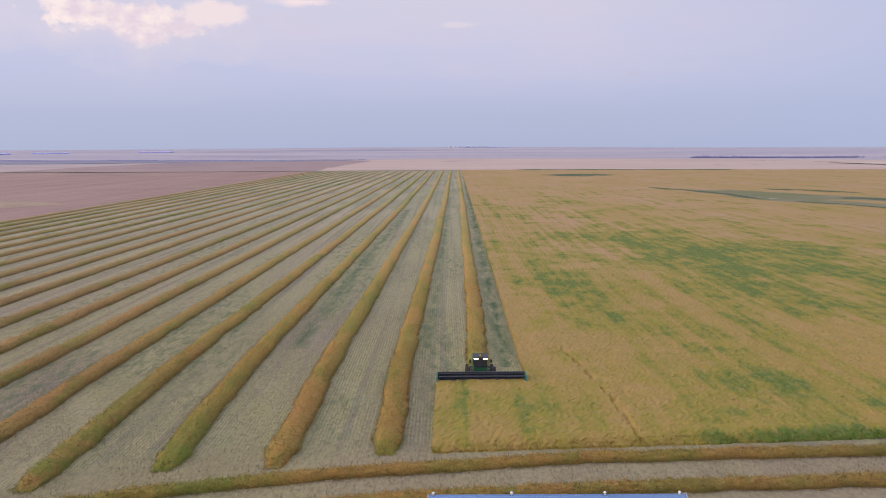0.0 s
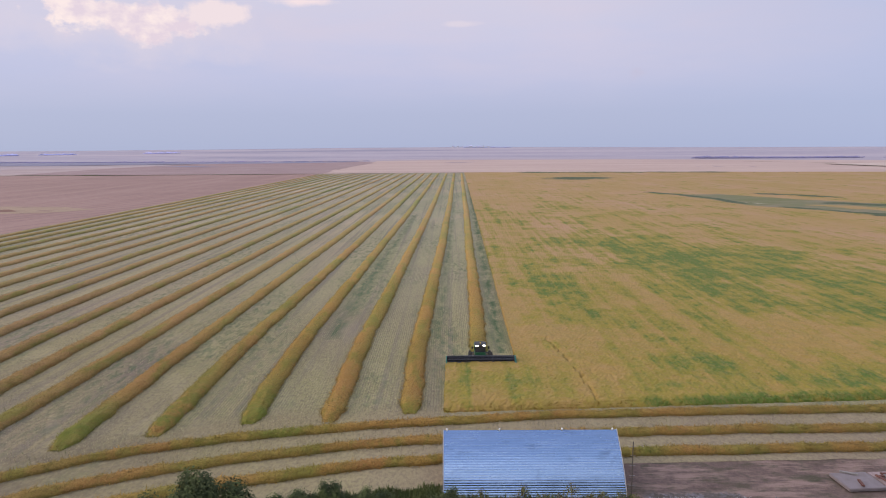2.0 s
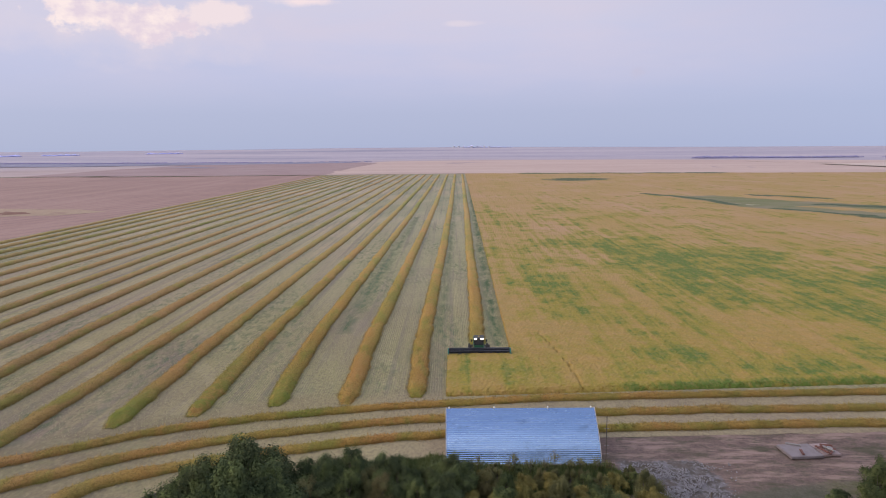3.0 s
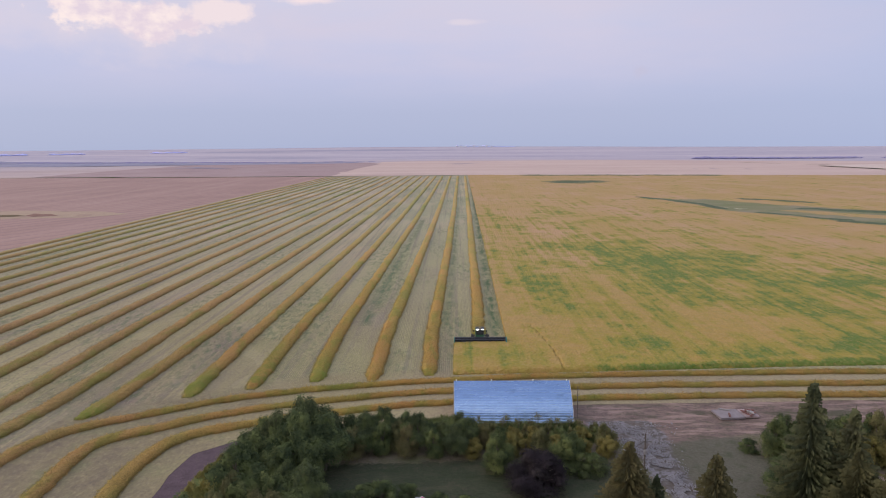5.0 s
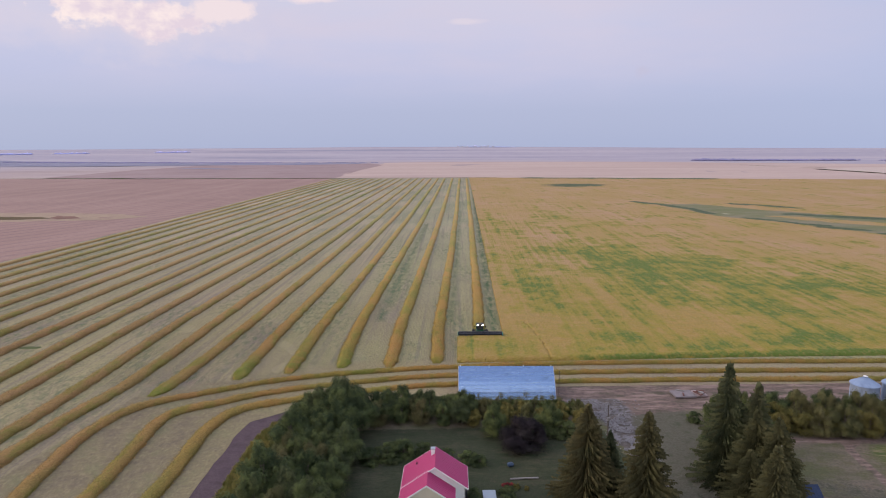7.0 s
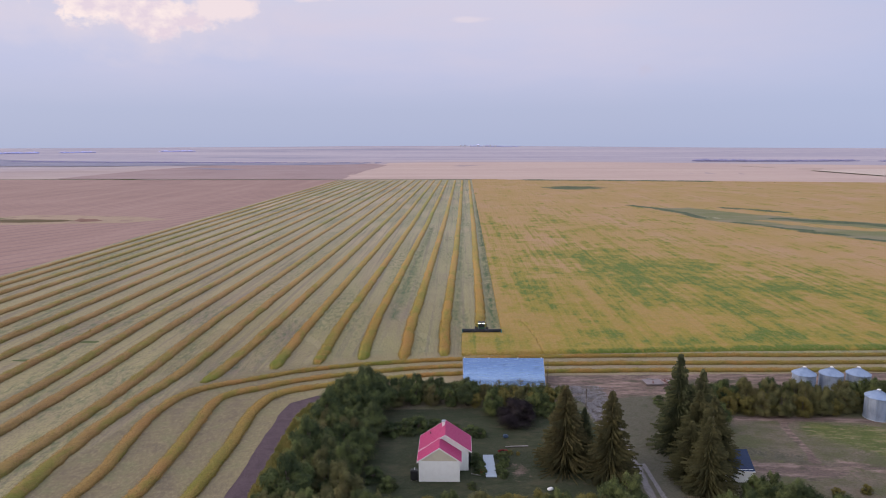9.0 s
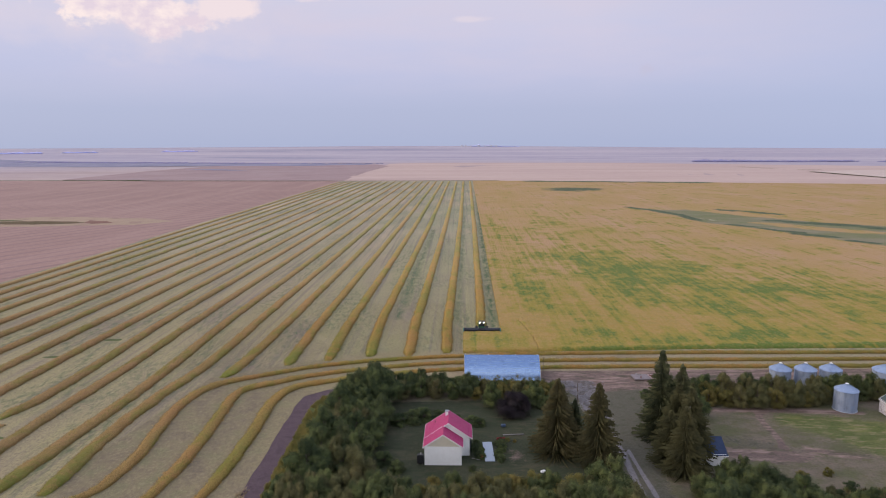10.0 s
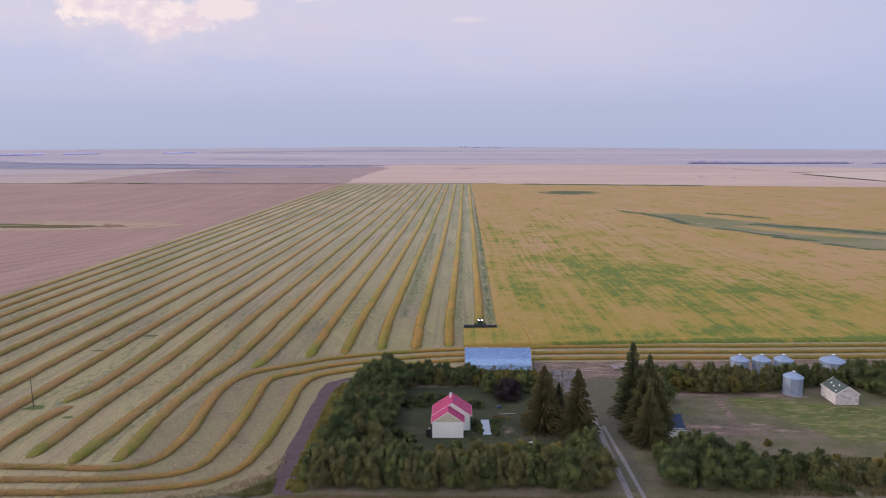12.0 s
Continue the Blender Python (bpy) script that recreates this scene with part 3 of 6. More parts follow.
def smooth_path(pts, rounds=3):
    """Corner-cutting, so that a few waypoints give an even curve."""
    pts = [Vector((*p[:2], 0)) for p in pts]
    for _ in range(rounds):
        out = [pts[0]]
        for a, b in zip(pts, pts[1:]):
            out += [a.lerp(b, 0.25), a.lerp(b, 0.75)]
        pts = out + [pts[-1]]
    return pts


def ground_sheet(name, pts, z, material, label, category, wobble=0.5, step=1.5, kind="structure"):
    """A flat patch of ground with an uneven rim."""
    rim = resample(pts, step, loop=True)
    bm = bmesh.new()
    vs = []
    for p in rim:
        d = noise.noise_vector(p * 0.35 + Vector((z * 90, 0, 0))) * wobble + noise.noise_vector(p * 1.3) * wobble * 0.4
        r = math.hypot(p.x, p.y)
        vs.append(bm.verts.new((p.x + d.x, p.y + d.y, z + (far_rise(r, math.atan2(p.y, p.x)) + 0.6 if r > 1100 else 0))))
    es = [bm.edges.new((vs[i], vs[(i + 1) % len(vs)])) for i in range(len(vs))]
    bmesh.ops.triangle_fill(bm, use_beauty=True, use_dissolve=False, edges=es)
    bmesh.ops.recalc_face_normals(bm, faces=bm.faces[:])
    for f in bm.faces:
        if f.normal.z < 0:
            f.normal_flip()
    me = bpy.data.meshes.new(name)
    bm.to_mesh(me)
    bm.free()
    me.materials.append(material)
    return tagged(new(name, me), label, category, "", kind)


# ---- ground ----
def far_rise(r, az):
    """The land's height at a distance: level, then slowly rising to a low skyline."""
    t = min(max((r - 2100) / 2600, 0), 1)
    side = max(0.0, r * math.cos(az)) * min(max((r - 900) / 1500, 0), 1)
    return 40 * t ** 1.5 - 0.0105 * side + 3.5 * t * noise.noise(Vector((math.cos(az) * 5, math.sin(az) * 5, r * 0.0012)))


def make_ground():
    b = Build()
    radii = [0, 60, 150, 300, 500, 800, 1200, 1600, 2000] + [2100 + k * 100 for k in range(27)]
    n = 240
    for r in radii:
        for k in range(n):
            a = k * math.tau / n
            b.v.append((r * math.cos(a), r * math.sin(a), far_rise(r, a)))
    for i in range(len(radii) - 1):
        for k in range(n):
            b.f.append((i * n + k, (i + 1) * n + k, (i + 1) * n + (k + 1) % n, i * n + (k + 1) % n))
    tagged(b.part("ground", M_FAR, smooth=True), "open prairie of harvested fields, tinted with painted haze towards the skyline", "ground", "", "structure")


make_ground()
X_EDGE = lambda y: -207 + 0.0125 * (y - 100)
FAR_Y = 925
ground_sheet("field_red", [(-1500, -300), (X_EDGE(-300), -300), (X_EDGE(FAR_Y), FAR_Y), (-1150, 985), (-1500, 1010)], 0.10, M_RED, "reddish harvested stubble field with drill lines", "field", 1.0, 25)
ground_sheet("field_tan", [(-207, 1800), (-204, FAR_Y + 8), (20, FAR_Y), (1100, 700), (1700, 900), (1900, 1500), (500, 1900), (-150, 1850)], 0.14, M_TAN, "pale tan ripe grain field", "field", 2, 25)
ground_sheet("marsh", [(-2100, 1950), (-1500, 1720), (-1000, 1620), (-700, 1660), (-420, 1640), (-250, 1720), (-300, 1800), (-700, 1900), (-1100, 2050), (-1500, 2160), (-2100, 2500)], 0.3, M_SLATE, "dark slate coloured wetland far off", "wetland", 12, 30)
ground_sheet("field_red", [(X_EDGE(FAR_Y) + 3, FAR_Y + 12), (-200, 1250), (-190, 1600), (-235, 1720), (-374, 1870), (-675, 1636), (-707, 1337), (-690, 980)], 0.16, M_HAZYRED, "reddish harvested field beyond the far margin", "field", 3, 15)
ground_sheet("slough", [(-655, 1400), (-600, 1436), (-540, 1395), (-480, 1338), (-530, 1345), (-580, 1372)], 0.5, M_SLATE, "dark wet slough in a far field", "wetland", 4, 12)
ground_sheet("field_pale", [(719, 1236), (709, 950), (900, 880), (1150, 1100), (1050, 1400), (860, 1330)], 0.5, M_STRIP, "paler grain field beyond a track", "field", 2, 20)
ground_sheet("far_track", [(707, 1556), (724, 1440), (744, 1345), (800, 1352), (800, 1343), (748, 1335), (717, 1440), (700, 1556)], 0.5, M_WEEDS, "weedy track between far grain fields", "track", 1, 15)
ground_sheet("far_track", [(713, 1236), (702, 950), (708, 950), (719, 1236)], 0.9, M_WEEDS, "weedy track between far grain fields", "track", 1, 15)
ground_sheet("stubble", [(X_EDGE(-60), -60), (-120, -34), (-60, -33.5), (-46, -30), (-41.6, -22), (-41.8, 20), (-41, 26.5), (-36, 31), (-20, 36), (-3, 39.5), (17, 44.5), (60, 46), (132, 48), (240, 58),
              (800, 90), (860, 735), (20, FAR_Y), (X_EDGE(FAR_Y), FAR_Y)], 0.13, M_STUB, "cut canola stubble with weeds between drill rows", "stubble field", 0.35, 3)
ground_sheet("verge", [(-300, -140), (-300, -34.6), (-60, -34.2), (-54, -33.2), (-54, -60), (236, -60), (240, -140)], 0.12, M_VERGE, "dry brown roadside grass verge", "verge", 0.6, 2)


def seg_dist(px, py, pts):
    """Distance of the points to a line through pts."""
    best = np.full(px.shape, 1e9)
    for (x0, y0), (x1, y1) in zip(pts, pts[1:]):
        dx, dy = x1 - x0, y1 - y0
        t = np.clip(((px - x0) * dx + (py - y0) * dy) / (dx * dx + dy * dy), 0, 1)
        best = np.minimum(best, np.hypot(px - x0 - t * dx, py - y0 - t * dy))
    return best


def area(px, py, poly, soft):
    """1 inside a polygon, 0 outside, over a soft rim."""
    d = seg_dist(px, py, poly + [poly[0]])
    inside = np.zeros(px.shape, bool)
    for (x0, y0), (x1, y1) in zip(poly, poly[1:] + [poly[0]]):
        if y0 != y1:
            inside ^= ((y0 > py) != (y1 > py)) & (px < (x1 - x0) * (py - y0) / (y1 - y0) + x0)
    return np.clip(0.5 + np.where(inside, d, -d) / (2 * soft), 0, 1)


def make_farmyard():
    xs = np.concatenate([np.arange(-55, 124, 0.6), np.arange(124, 242, 4.0)])
    ys = np.concatenate([np.arange(-62, -34, 2.0), np.arange(-34, 45, 0.6), np.arange(45, 60, 1.5)])
    gx, gy = np.meshgrid(xs, ys)
    ny, nx = gx.shape
    gz = np.full(gx.shape, 0.09)
    masks = {
        "lawn": area(gx, gy, [(-30, -24), (-26, 23), (6, 25), (23, 24), (26, 8), (25.5, -24)], 1.5),
        "lush": 0.75 * area(gx, gy, [(62, 14), (67, 20), (80, 18), (92, 12), (120, 13), (120, -14), (96, -9), (80, -8), (72, 4)], 4.0) + 0.3 * area(gx, gy, [(88, 12), (120, 14), (120, -20), (92, -8)], 5),
        "bare": 0.9 * area(gx, gy, [(-56, -60), (-56, -33.2), (-47, -30.6), (-41.6, -25.5), (-41.2, -34), (-41, -60)], 1.2) + area(gx, gy, [(27, -29), (26, 8), (27, 22), (29, 35), (40, 35), (44, 16), (37, 8), (33.5, -8), (32, -29)], 2.5) + 0.55 * area(gx, gy, [(46, 4), (46, 9), (58, 6), (66, 1), (58, -2)], 2.5),
        "brown": area(gx, gy, [(16, 34), (17, 45), (140, 50), (140, 42.5), (95, 40), (70, 36), (58, 32), (44, 33), (30, 30), (22, 31)], 1.6) + 0.7 * area(gx, gy, [(47, -3), (48, 3), (62, 1), (66, -4), (56, -6)], 2.0) + 0.8 * area(gx, gy, [(52, 18.6), (54, 21.5), (73, 21.2), (88, 19.4), (86, 17.4), (70, 18.2)], 1.2) + np.clip(0.95 - seg_dist(gx, gy, [(64, 19), (62.2, 16.5), (61.6, 11.4), (61.4, 5.8), (60.5, 2.0)]) / 1.6, 0, 1) + 0.55 * area(gx, gy, [(5.6, 1.6), (8.4, 0.2), (10.2, -1.6), (9.0, -5.0), (6.2, -6.4), (4.6, -4.6)], 2.2) + 0.7 * area(gx, gy, [(64, 3), (70, 1), (80, -2), (72, -4), (64, -1)], 1.6),
        "weeds": area(gx, gy, [(-38.0, -30), (-38.2, 20), (-36, 26.5), (-28, 32), (-2, 38.5), (-2, 31), (-28, 25), (-34.5, -30)], 1.2),
        "strip": area(gx, gy, [(-39.4, -31), (-41.6, -22), (-42.6, -12), (-42.8, 20), (-41.6, 28), (-34, 32.5), (-36.5, 26), (-38.2, 20), (-38.0, -12), (-37.2, -22), (-35.6, -31)], 0.5),
        "gravel": area(gx, gy, [(18.5, 35), (19, 38.2), (29, 38), (30.5, 33), (29.2, 26), (29.2, 12), (26, 11), (24.4, 20), (23.6, 29), (22, 34)], 1.4),
        "verge": np.clip((-29.6 - 2.5 * np.clip((-38 - gx) / 6, 0, 1) - gy) / 2.4, 0, 1),
        "rut": np.maximum(np.clip(1.35 - seg_dist(gx, gy, [(27.6, -34), (27.8, -13), (28.1, 7.5)]) / 0.7, 0, 1), np.clip(1.25 - seg_dist(gx, gy, [(30.3, -34), (29.9, -14), (29.4, 0)]) / 0.55, 0, 1)),
    }
    verts = [(x, y, z) for x, y, z in zip(gx.ravel(), gy.ravel(), gz.ravel())]
    faces = []
    for j in range(ny - 1):
        for i in range(nx - 1):
            x, y = gx[j, i], gy[j, i]
            if y > 50 + 0.06 * x or (x < -34 and y > 36):
                continue
            a = j * nx + i
            faces.append((a, a + 1, a + 1 + nx, a + nx))
    me = bpy.data.meshes.new("pasture")
    me.from_pydata(verts, [], faces)
    for nm, val in masks.items():
        me.attributes.new(nm, "FLOAT", "POINT").data.foreach_set("value", val.ravel().astype(np.float32))
    me.materials.append(M_FARM)
    tagged(new("pasture", me), "farmyard ground of grass, lawn, bare earth and ruts", "ground", "", "structure")


make_farmyard()
ground_sheet("hollow", [(-520, 425), (-400, 416), (-320, 412), (-262, 402), (-228, 382), (-250, 360), (-320, 350), (-400, 346), (-520, 360)], 0.22, M_PALE, "pale bare hollow in the red field", "field", 1.5, 6)
ground_sheet("hollow", [(-520, 400), (-420, 396), (-366, 392), (-352, 387), (-372, 381), (-430, 383), (-520, 388)], 0.30, M_WEEDS, "weedy green hollow in the red field", "weeds", 1.5, 6)
ground_sheet("hollow", [(-385, 378), (-340, 384), (-306, 380), (-292, 372), (-312, 364), (-345, 362), (-385, 368)], 0.30, M_VERGE, "dull olive grass in the hollow", "weeds", 2.5, 5)
ground_sheet("hollow", [(-300, 388), (-284, 384), (-272, 372), (-286, 366), (-296, 374)], 0.32, M_STRAW, "rusty bare soil in the hollow", "soil", 2.0, 4)
ground_sheet("field_margin", [(-1180, 985), (-600, 952), (X_EDGE(FAR_Y) - 2, FAR_Y + 1), (60, FAR_Y - 3), (60, FAR_Y + 4), (X_EDGE(FAR_Y), FAR_Y + 9), (-600, 961), (-1180, 994)], 0.34, M_WEEDS, "uncut grassy margin at the fields' far end", "field margin", 0.8, 8)


# ---- standing crop ----
HEADER_Y = 79.0
CUT_X, ROW_X = -2.5, 9.4


def crop_front(x):
    return 60.0 + 0.06 * x if x < 70 else 64.2 + 0.03 * (x - 70)


# the wet run across the crop: its bed, a dry bar in it, and lines of reeds
WET = [(160, 466), (172, 454), (197, 453), (214, 416), (237, 391), (256, 365), (283, 351), (305, 329), (420, 250), (380, 175), (251, 244), (232, 262), (220, 293), (199, 333), (178, 363), (173, 401)]
DRY = [(202, 373), (231, 359), (257, 330), (330, 272), (322, 250), (260, 298), (243, 309), (219, 333)]
REEDS = [([(150, 474), (165, 449), (177, 421), (179, 380)], 7), ([(223, 452), (241, 433), (255, 411)], 7), ([(233, 373), (252, 358), (277, 341), (296, 318), (400, 242)], 10),
         ([(193, 349), (201, 339)], 7), ([(204, 327), (210, 314), (221, 307)], 6), ([(215, 299), (224, 293), (229, 287)], 8), ([(232, 269), (239, 262)], 7), ([(245, 250), (330, 190)], 6)]


def oval(px, py, x, y, rx, ry):
    return np.exp(-(((px - x) / rx) ** 2 + ((py - y) / ry) ** 2))


def far_line(x):
    """The crop's far edge."""
    return 918 - 0.215 * np.maximum(x, -5)


def crop_masks(px, py):
    wet = 1.0 * area(px, py, WET, 12.0) - 0.75 * area(px, py, DRY, 9.0)
    reed = 1.05 * oval(px, py, 143, 708, 40, 32)
    for line, half in REEDS:
        reed = np.maximum(reed, np.clip(1.15 - seg_dist(px, py, line) / half, 0, 1))
    reed = np.maximum(reed, np.clip(1.0 - seg_dist(px, py, [(105, 893), (200, 872), (300, 850), (350, 838)]) / 30, 0, 1))
    green = 0.66 * oval(px, py, 82, 165, 64, 58) + 0.32 * oval(px, py, 50, 215, 30, 45) + 0.30 * oval(px, py, 130, 130, 60, 34) + 0.62 * oval(px, py, 84, 74, 34, 9) + 0.42 * oval(px, py, 24, 118, 10, 34) + 0.28 * oval(px, py, 20, 68, 60, 7)
    green += 0.30 * oval(px, py, 75, 330, 60, 90) + 0.28 * oval(px, py, 24, 300, 12, 60) + 0.10 * np.clip((110 - py) / 40, 0, 1) + 0.20 * oval(px, py, 130, 90, 60, 30) - 0.05 - 0.0002 * np.clip(py - 200, 0, 500) + 0.25 * np.clip(1 - np.abs(px - (ROW_X + 1.5)) / 2.5, 0, 1)
    green += 0.9 * np.clip(1 - (py - 60.6 - 0.06 * px) / 1.6, 0, 1) * np.clip((px - 15) / 25, 0, 1)
    return green, wet, reed


def edge_lift(q):
    """How the crop leans down towards its open edge."""
    return 0.34 + 0.66 * np.clip(q / 1.8, 0, 1) ** 0.62


def make_crop():
    xs = list(np.arange(CUT_X, 70, 0.4))
    while xs[-1] < 760:
        xs.append(xs[-1] + 0.4 + (xs[-1] - 70) * 0.025)
    ys = list(np.arange(0, 60, 0.4))
    while ys[-1] < 830:
        ys.append(ys[-1] + 0.4 + (ys[-1] - 60) * 0.022)
    xs, ys = np.array(xs), np.array(ys)
    gx, gy = np.meshgrid(xs, ys)
    front = np.array([crop_front(x) for x in xs])
    py = front[None, :] + np.where(gy < 150, gy, 150 + (gy - 150) * ((far_line(xs) - front - 150) / (ys[-1] - 150))[None, :])
    px = gx + 0.0095 * (py - 79)
    green, wet, reed = crop_masks(px, py)
    track = seg_dist(px, py, [(19.6, 60), (19.0, 72), (18.2, 80), (16.4, 92)])
    pz = np.zeros_like(px)
    for j in range(px.shape[0]):
        for i in range(px.shape[1]):
            x, y = px[j, i], py[j, i]
            pz[j, i] = 1.0 + 0.16 * noise.noise((x * 0.4, y * 0.4, 0)) + 0.10 * noise.noise((x * 1.7, y * 1.7, 3)) + 0.05 * random.uniform(-1, 1) + 0.35 * noise.noise((x * 0.03, y * 0.03, 9))
    gaps = np.array([[noise.noise((x * 0.9, y * 0.55, 21)) for x, y in zip(r, s)] for r, s in zip(px, py)])
    pz -= np.clip(wet, 0, 1) * 0.6 - np.clip(reed, 0, 1) * 0.5 + 0.45 * np.clip(1 - track / 0.36, 0, 1) * np.clip(0.55 + 1.6 * gaps, 0, 1)
    pz *= edge_lift(gy)
    rx = np.random.uniform(-0.12, 0.12, px.shape)
    v = np.stack([px + rx, py + np.random.uniform(-0.12, 0.12, px.shape), pz], -1)
    keep = lambda j, i: not (gy[j, i] + front[i] > HEADER_Y and gx[j, i] < ROW_X)
    ny, nx = px.shape
    ok = np.array([[keep(j, i) for i in range(nx)] for j in range(ny)])
    verts = [tuple(q) for q in v.reshape(-1, 3)]
    faces, gval, wval, rval = [], list(green.ravel()), list(wet.ravel()), list(reed.ravel())
    idx = lambda j, i: j * nx + i
    cell = lambda j, i: 0 <= j < ny - 1 and 0 <= i < nx - 1 and ok[j, i] and ok[j, i + 1] and ok[j + 1, i] and ok[j + 1, i + 1]
    foot = {}

    def down(a):
        if a not in foot:
            x, y, z = verts[a]
            foot[a] = len(verts)
            verts.append((x + random.uniform(-0.08, 0.08), y - 0.35 - 0.2 * noise.noise((x * 0.9, y * 0.9, 7)), 0.1))
            gval.append(gval[a]), wval.append(wval[a]), rval.append(0.0)
        return foot[a]

    for j in range(ny - 1):
        for i in range(nx - 1):
            if not cell(j, i):
                continue
            a, b, c, d = idx(j, i), idx(j, i + 1), idx(j + 1, i + 1), idx(j + 1, i)
            faces.append((a, b, c, d))
            for dj, di, p, q in ((-1, 0, b, a), (0, -1, a, d), (1, 0, d, c)):
                if not cell(j + dj, i + di):
                    faces.append((q, p, down(p), down(q)))
    # single plants along the crop's open edge
    for _ in range(9000):
        x = CUT_X + (130 - CUT_X) * random.random() ** 1.25
        q = random.uniform(-0.4, 0.9)
        y = crop_front(x) + q
        x += 0.0095 * (y - 79)
        h, w, a = random.uniform(0.03, 0.13), random.uniform(0.03, 0.08), random.uniform(0, math.pi)
        z = 0.98 + 0.16 * noise.noise((x * 0.4, y * 0.4, 0)) + 0.1 * noise.noise((x * 1.7, y * 1.7, 3))
        z = max(0.2, z * float(edge_lift(q)))
        k = len(verts)
        dx, dy = w * math.cos(a), w * math.sin(a)
        verts += [(x - dx, y - dy, z - 0.12), (x + dx, y + dy, z - 0.12), (x + random.uniform(-0.12, 0.12), y + random.uniform(-0.12, 0.12), z + h)]
        faces.append((k, k + 1, k + 2))
        gval += [None] * 3
        wval += [0.0] * 3
        rval += [0.0] * 3
    arr = np.array(verts)
    miss = np.array([g is None for g in gval])
    g2, _, _ = crop_masks(arr[miss, 0], arr[miss, 1])
    gv = np.array([0.0 if g is None else g for g in gval])
    gv[miss] = g2 + np.repeat(np.random.uniform(-0.5, 0.05, miss.sum() // 3), 3)
    me = bpy.data.meshes.new("standing_crop")
    me.from_pydata(verts, [], faces)
    for nm, val in (("green", gv), ("wet", np.array(wval)), ("reed", np.array(rval))):
        at = me.attributes.new(nm, "FLOAT", "POINT")
        at.data.foreach_set("value", val.astype(np.float32))
    me.materials.append(M_CROP)
    tagged(new("standing_crop", me), "ripe standing canola crop with green weedy patches", "crop", "", "stuff")


make_crop()


# ---- windrows ----
def make_windrow(pts, seed, width=3.1, height=0.95, green_end=0.0, label="long windrow of cut canola lying on stubble"):
    """A heaped, uneven swath along a line, bristling with loose stalks."""
    rng = np.random.default_rng(seed)
    fine = lambda p: 0.40 if p.y < 130 else 0.9 if p.y < 220 else 2.2 if p.y < 450 else 5.0
    line = resample(pts, fine)
    b = Build()
    ns = 13
    for i, p in enumerate(line):
        q0, q1 = line[max(0, i - 2)], line[min(len(line) - 1, i + 2)]
        t = (q1 - q0).normalized()
        side = Vector((t.y, -t.x, 0))
        end = min(1.0, 0.02 + 0.98 * (min(i, len(line) - 1 - i) * 0.4 / 3.0) ** 0.75)
        off = 0.28 * noise.noise((p.x * 0.12, p.y * 0.12, seed)) + 0.16 * noise.noise((p.x * 0.5, p.y * 0.5, seed))
        wide = 1 + 0.52 * min(1.0, max(0.0, (44 - p.y) / 14)) * min(1.0, max(-0.25, (p.y + 19) / 8)) if width < 2.2 else 1.0
        w = width * wide * (0.5 + 0.10 * noise.noise((p.x * 0.3, p.y * 0.3, seed + 5))) * (0.5 + 0.5 * end)
        h = height * (1 + 0.26 * noise.noise((p.x * 0.35, p.y * 0.35, seed + 9))) * end * (1 - 0.15 * min(1.0, max(0.0, (p.y - 110) / 250))) * (1 + 0.5 * (wide - 1))
        for k in range(ns):
            s = math.sin((k / (ns - 1) - 0.5) * math.pi)
            rag = 1 + 0.10 * noise.noise((p.x * 0.9 + s * 3, p.y * 0.9, seed + 2)) + 0.12 * noise.noise((p.x * 2.3 + s * 9, p.y * 2.3, seed + 3))
            c = p + side * (s * w * rag + off)
            z = 0.14 + h * max(0, 1 - abs(s) ** 2.8) ** 0.62
            if 0 < k < ns - 1:
                z += (0.12 * noise.noise((c.x * 1.3, c.y * 1.3, seed)) + 0.14 * noise.noise((c.x * 2.7, c.y * 2.7, seed + 1))) * end
            b.v.append((c.x, c.y, max(z, 0.12)))
    for i in range(len(line) - 1):
        for k in range(ns - 1):
            a = i * ns + k
            b.f.append((a, a + 1, a + 1 + ns, a + ns))
    ob = thing("windrow", label, "windrow", group="windrows of cut canola")
    y_end = line[0].y

    def dress(me, shade_mix):
        me.attributes.new("shade_mix", "FLOAT", "POINT").data.foreach_set("value", shade_mix.astype(np.float32))
        ys = np.array([q.co.y for q in me.vertices])
        tip = np.clip(1.25 - (ys - y_end) / green_end, 0, 1) if green_end else ys * 0
        me.attributes.new("tip", "FLOAT", "POINT").data.foreach_set("value", tip.astype(np.float32))

    # shade painted along the swath's flanks, strongest at the foot
    ring = np.arange(len(b.v)) % ns
    edge = np.minimum(ring, ns - 1 - ring)
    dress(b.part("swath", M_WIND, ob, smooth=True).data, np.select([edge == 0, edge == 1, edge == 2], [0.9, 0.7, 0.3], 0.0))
    # loose stalks lying every way, on the stretch that is close enough to tell them apart
    body = np.array(b.v).reshape(-1, ns, 3)
    ys = np.array([p.y for p in line])
    per = np.where((np.array([p.x for p in line]) > 150) | (ys > 150), 0, np.where(ys < 95, 44, 18))
    if not per.sum():
        return
    at = np.repeat(np.arange(len(line)), per)
    n = len(at)
    base = body[at, rng.integers(0, ns, n)] + np.stack([rng.uniform(-0.25, 0.25, n), rng.uniform(-0.25, 0.25, n), rng.uniform(-0.08, 0.03, n)], 1)
    base[:, 2] = np.maximum(base[:, 2], 0.14)
    a, l = rng.uniform(0, math.tau, n), rng.uniform(0.2, 0.6, n)
    d = np.stack([np.cos(a) * l, np.sin(a) * l, rng.uniform(0.0, 0.75, n) * l], 1)
    w = np.stack([-np.sin(a), np.cos(a), a * 0], 1) * rng.uniform(0.02, 0.07, n)[:, None]
    v = np.stack([base - w, base + w, base + d], 1).reshape(-1, 3)
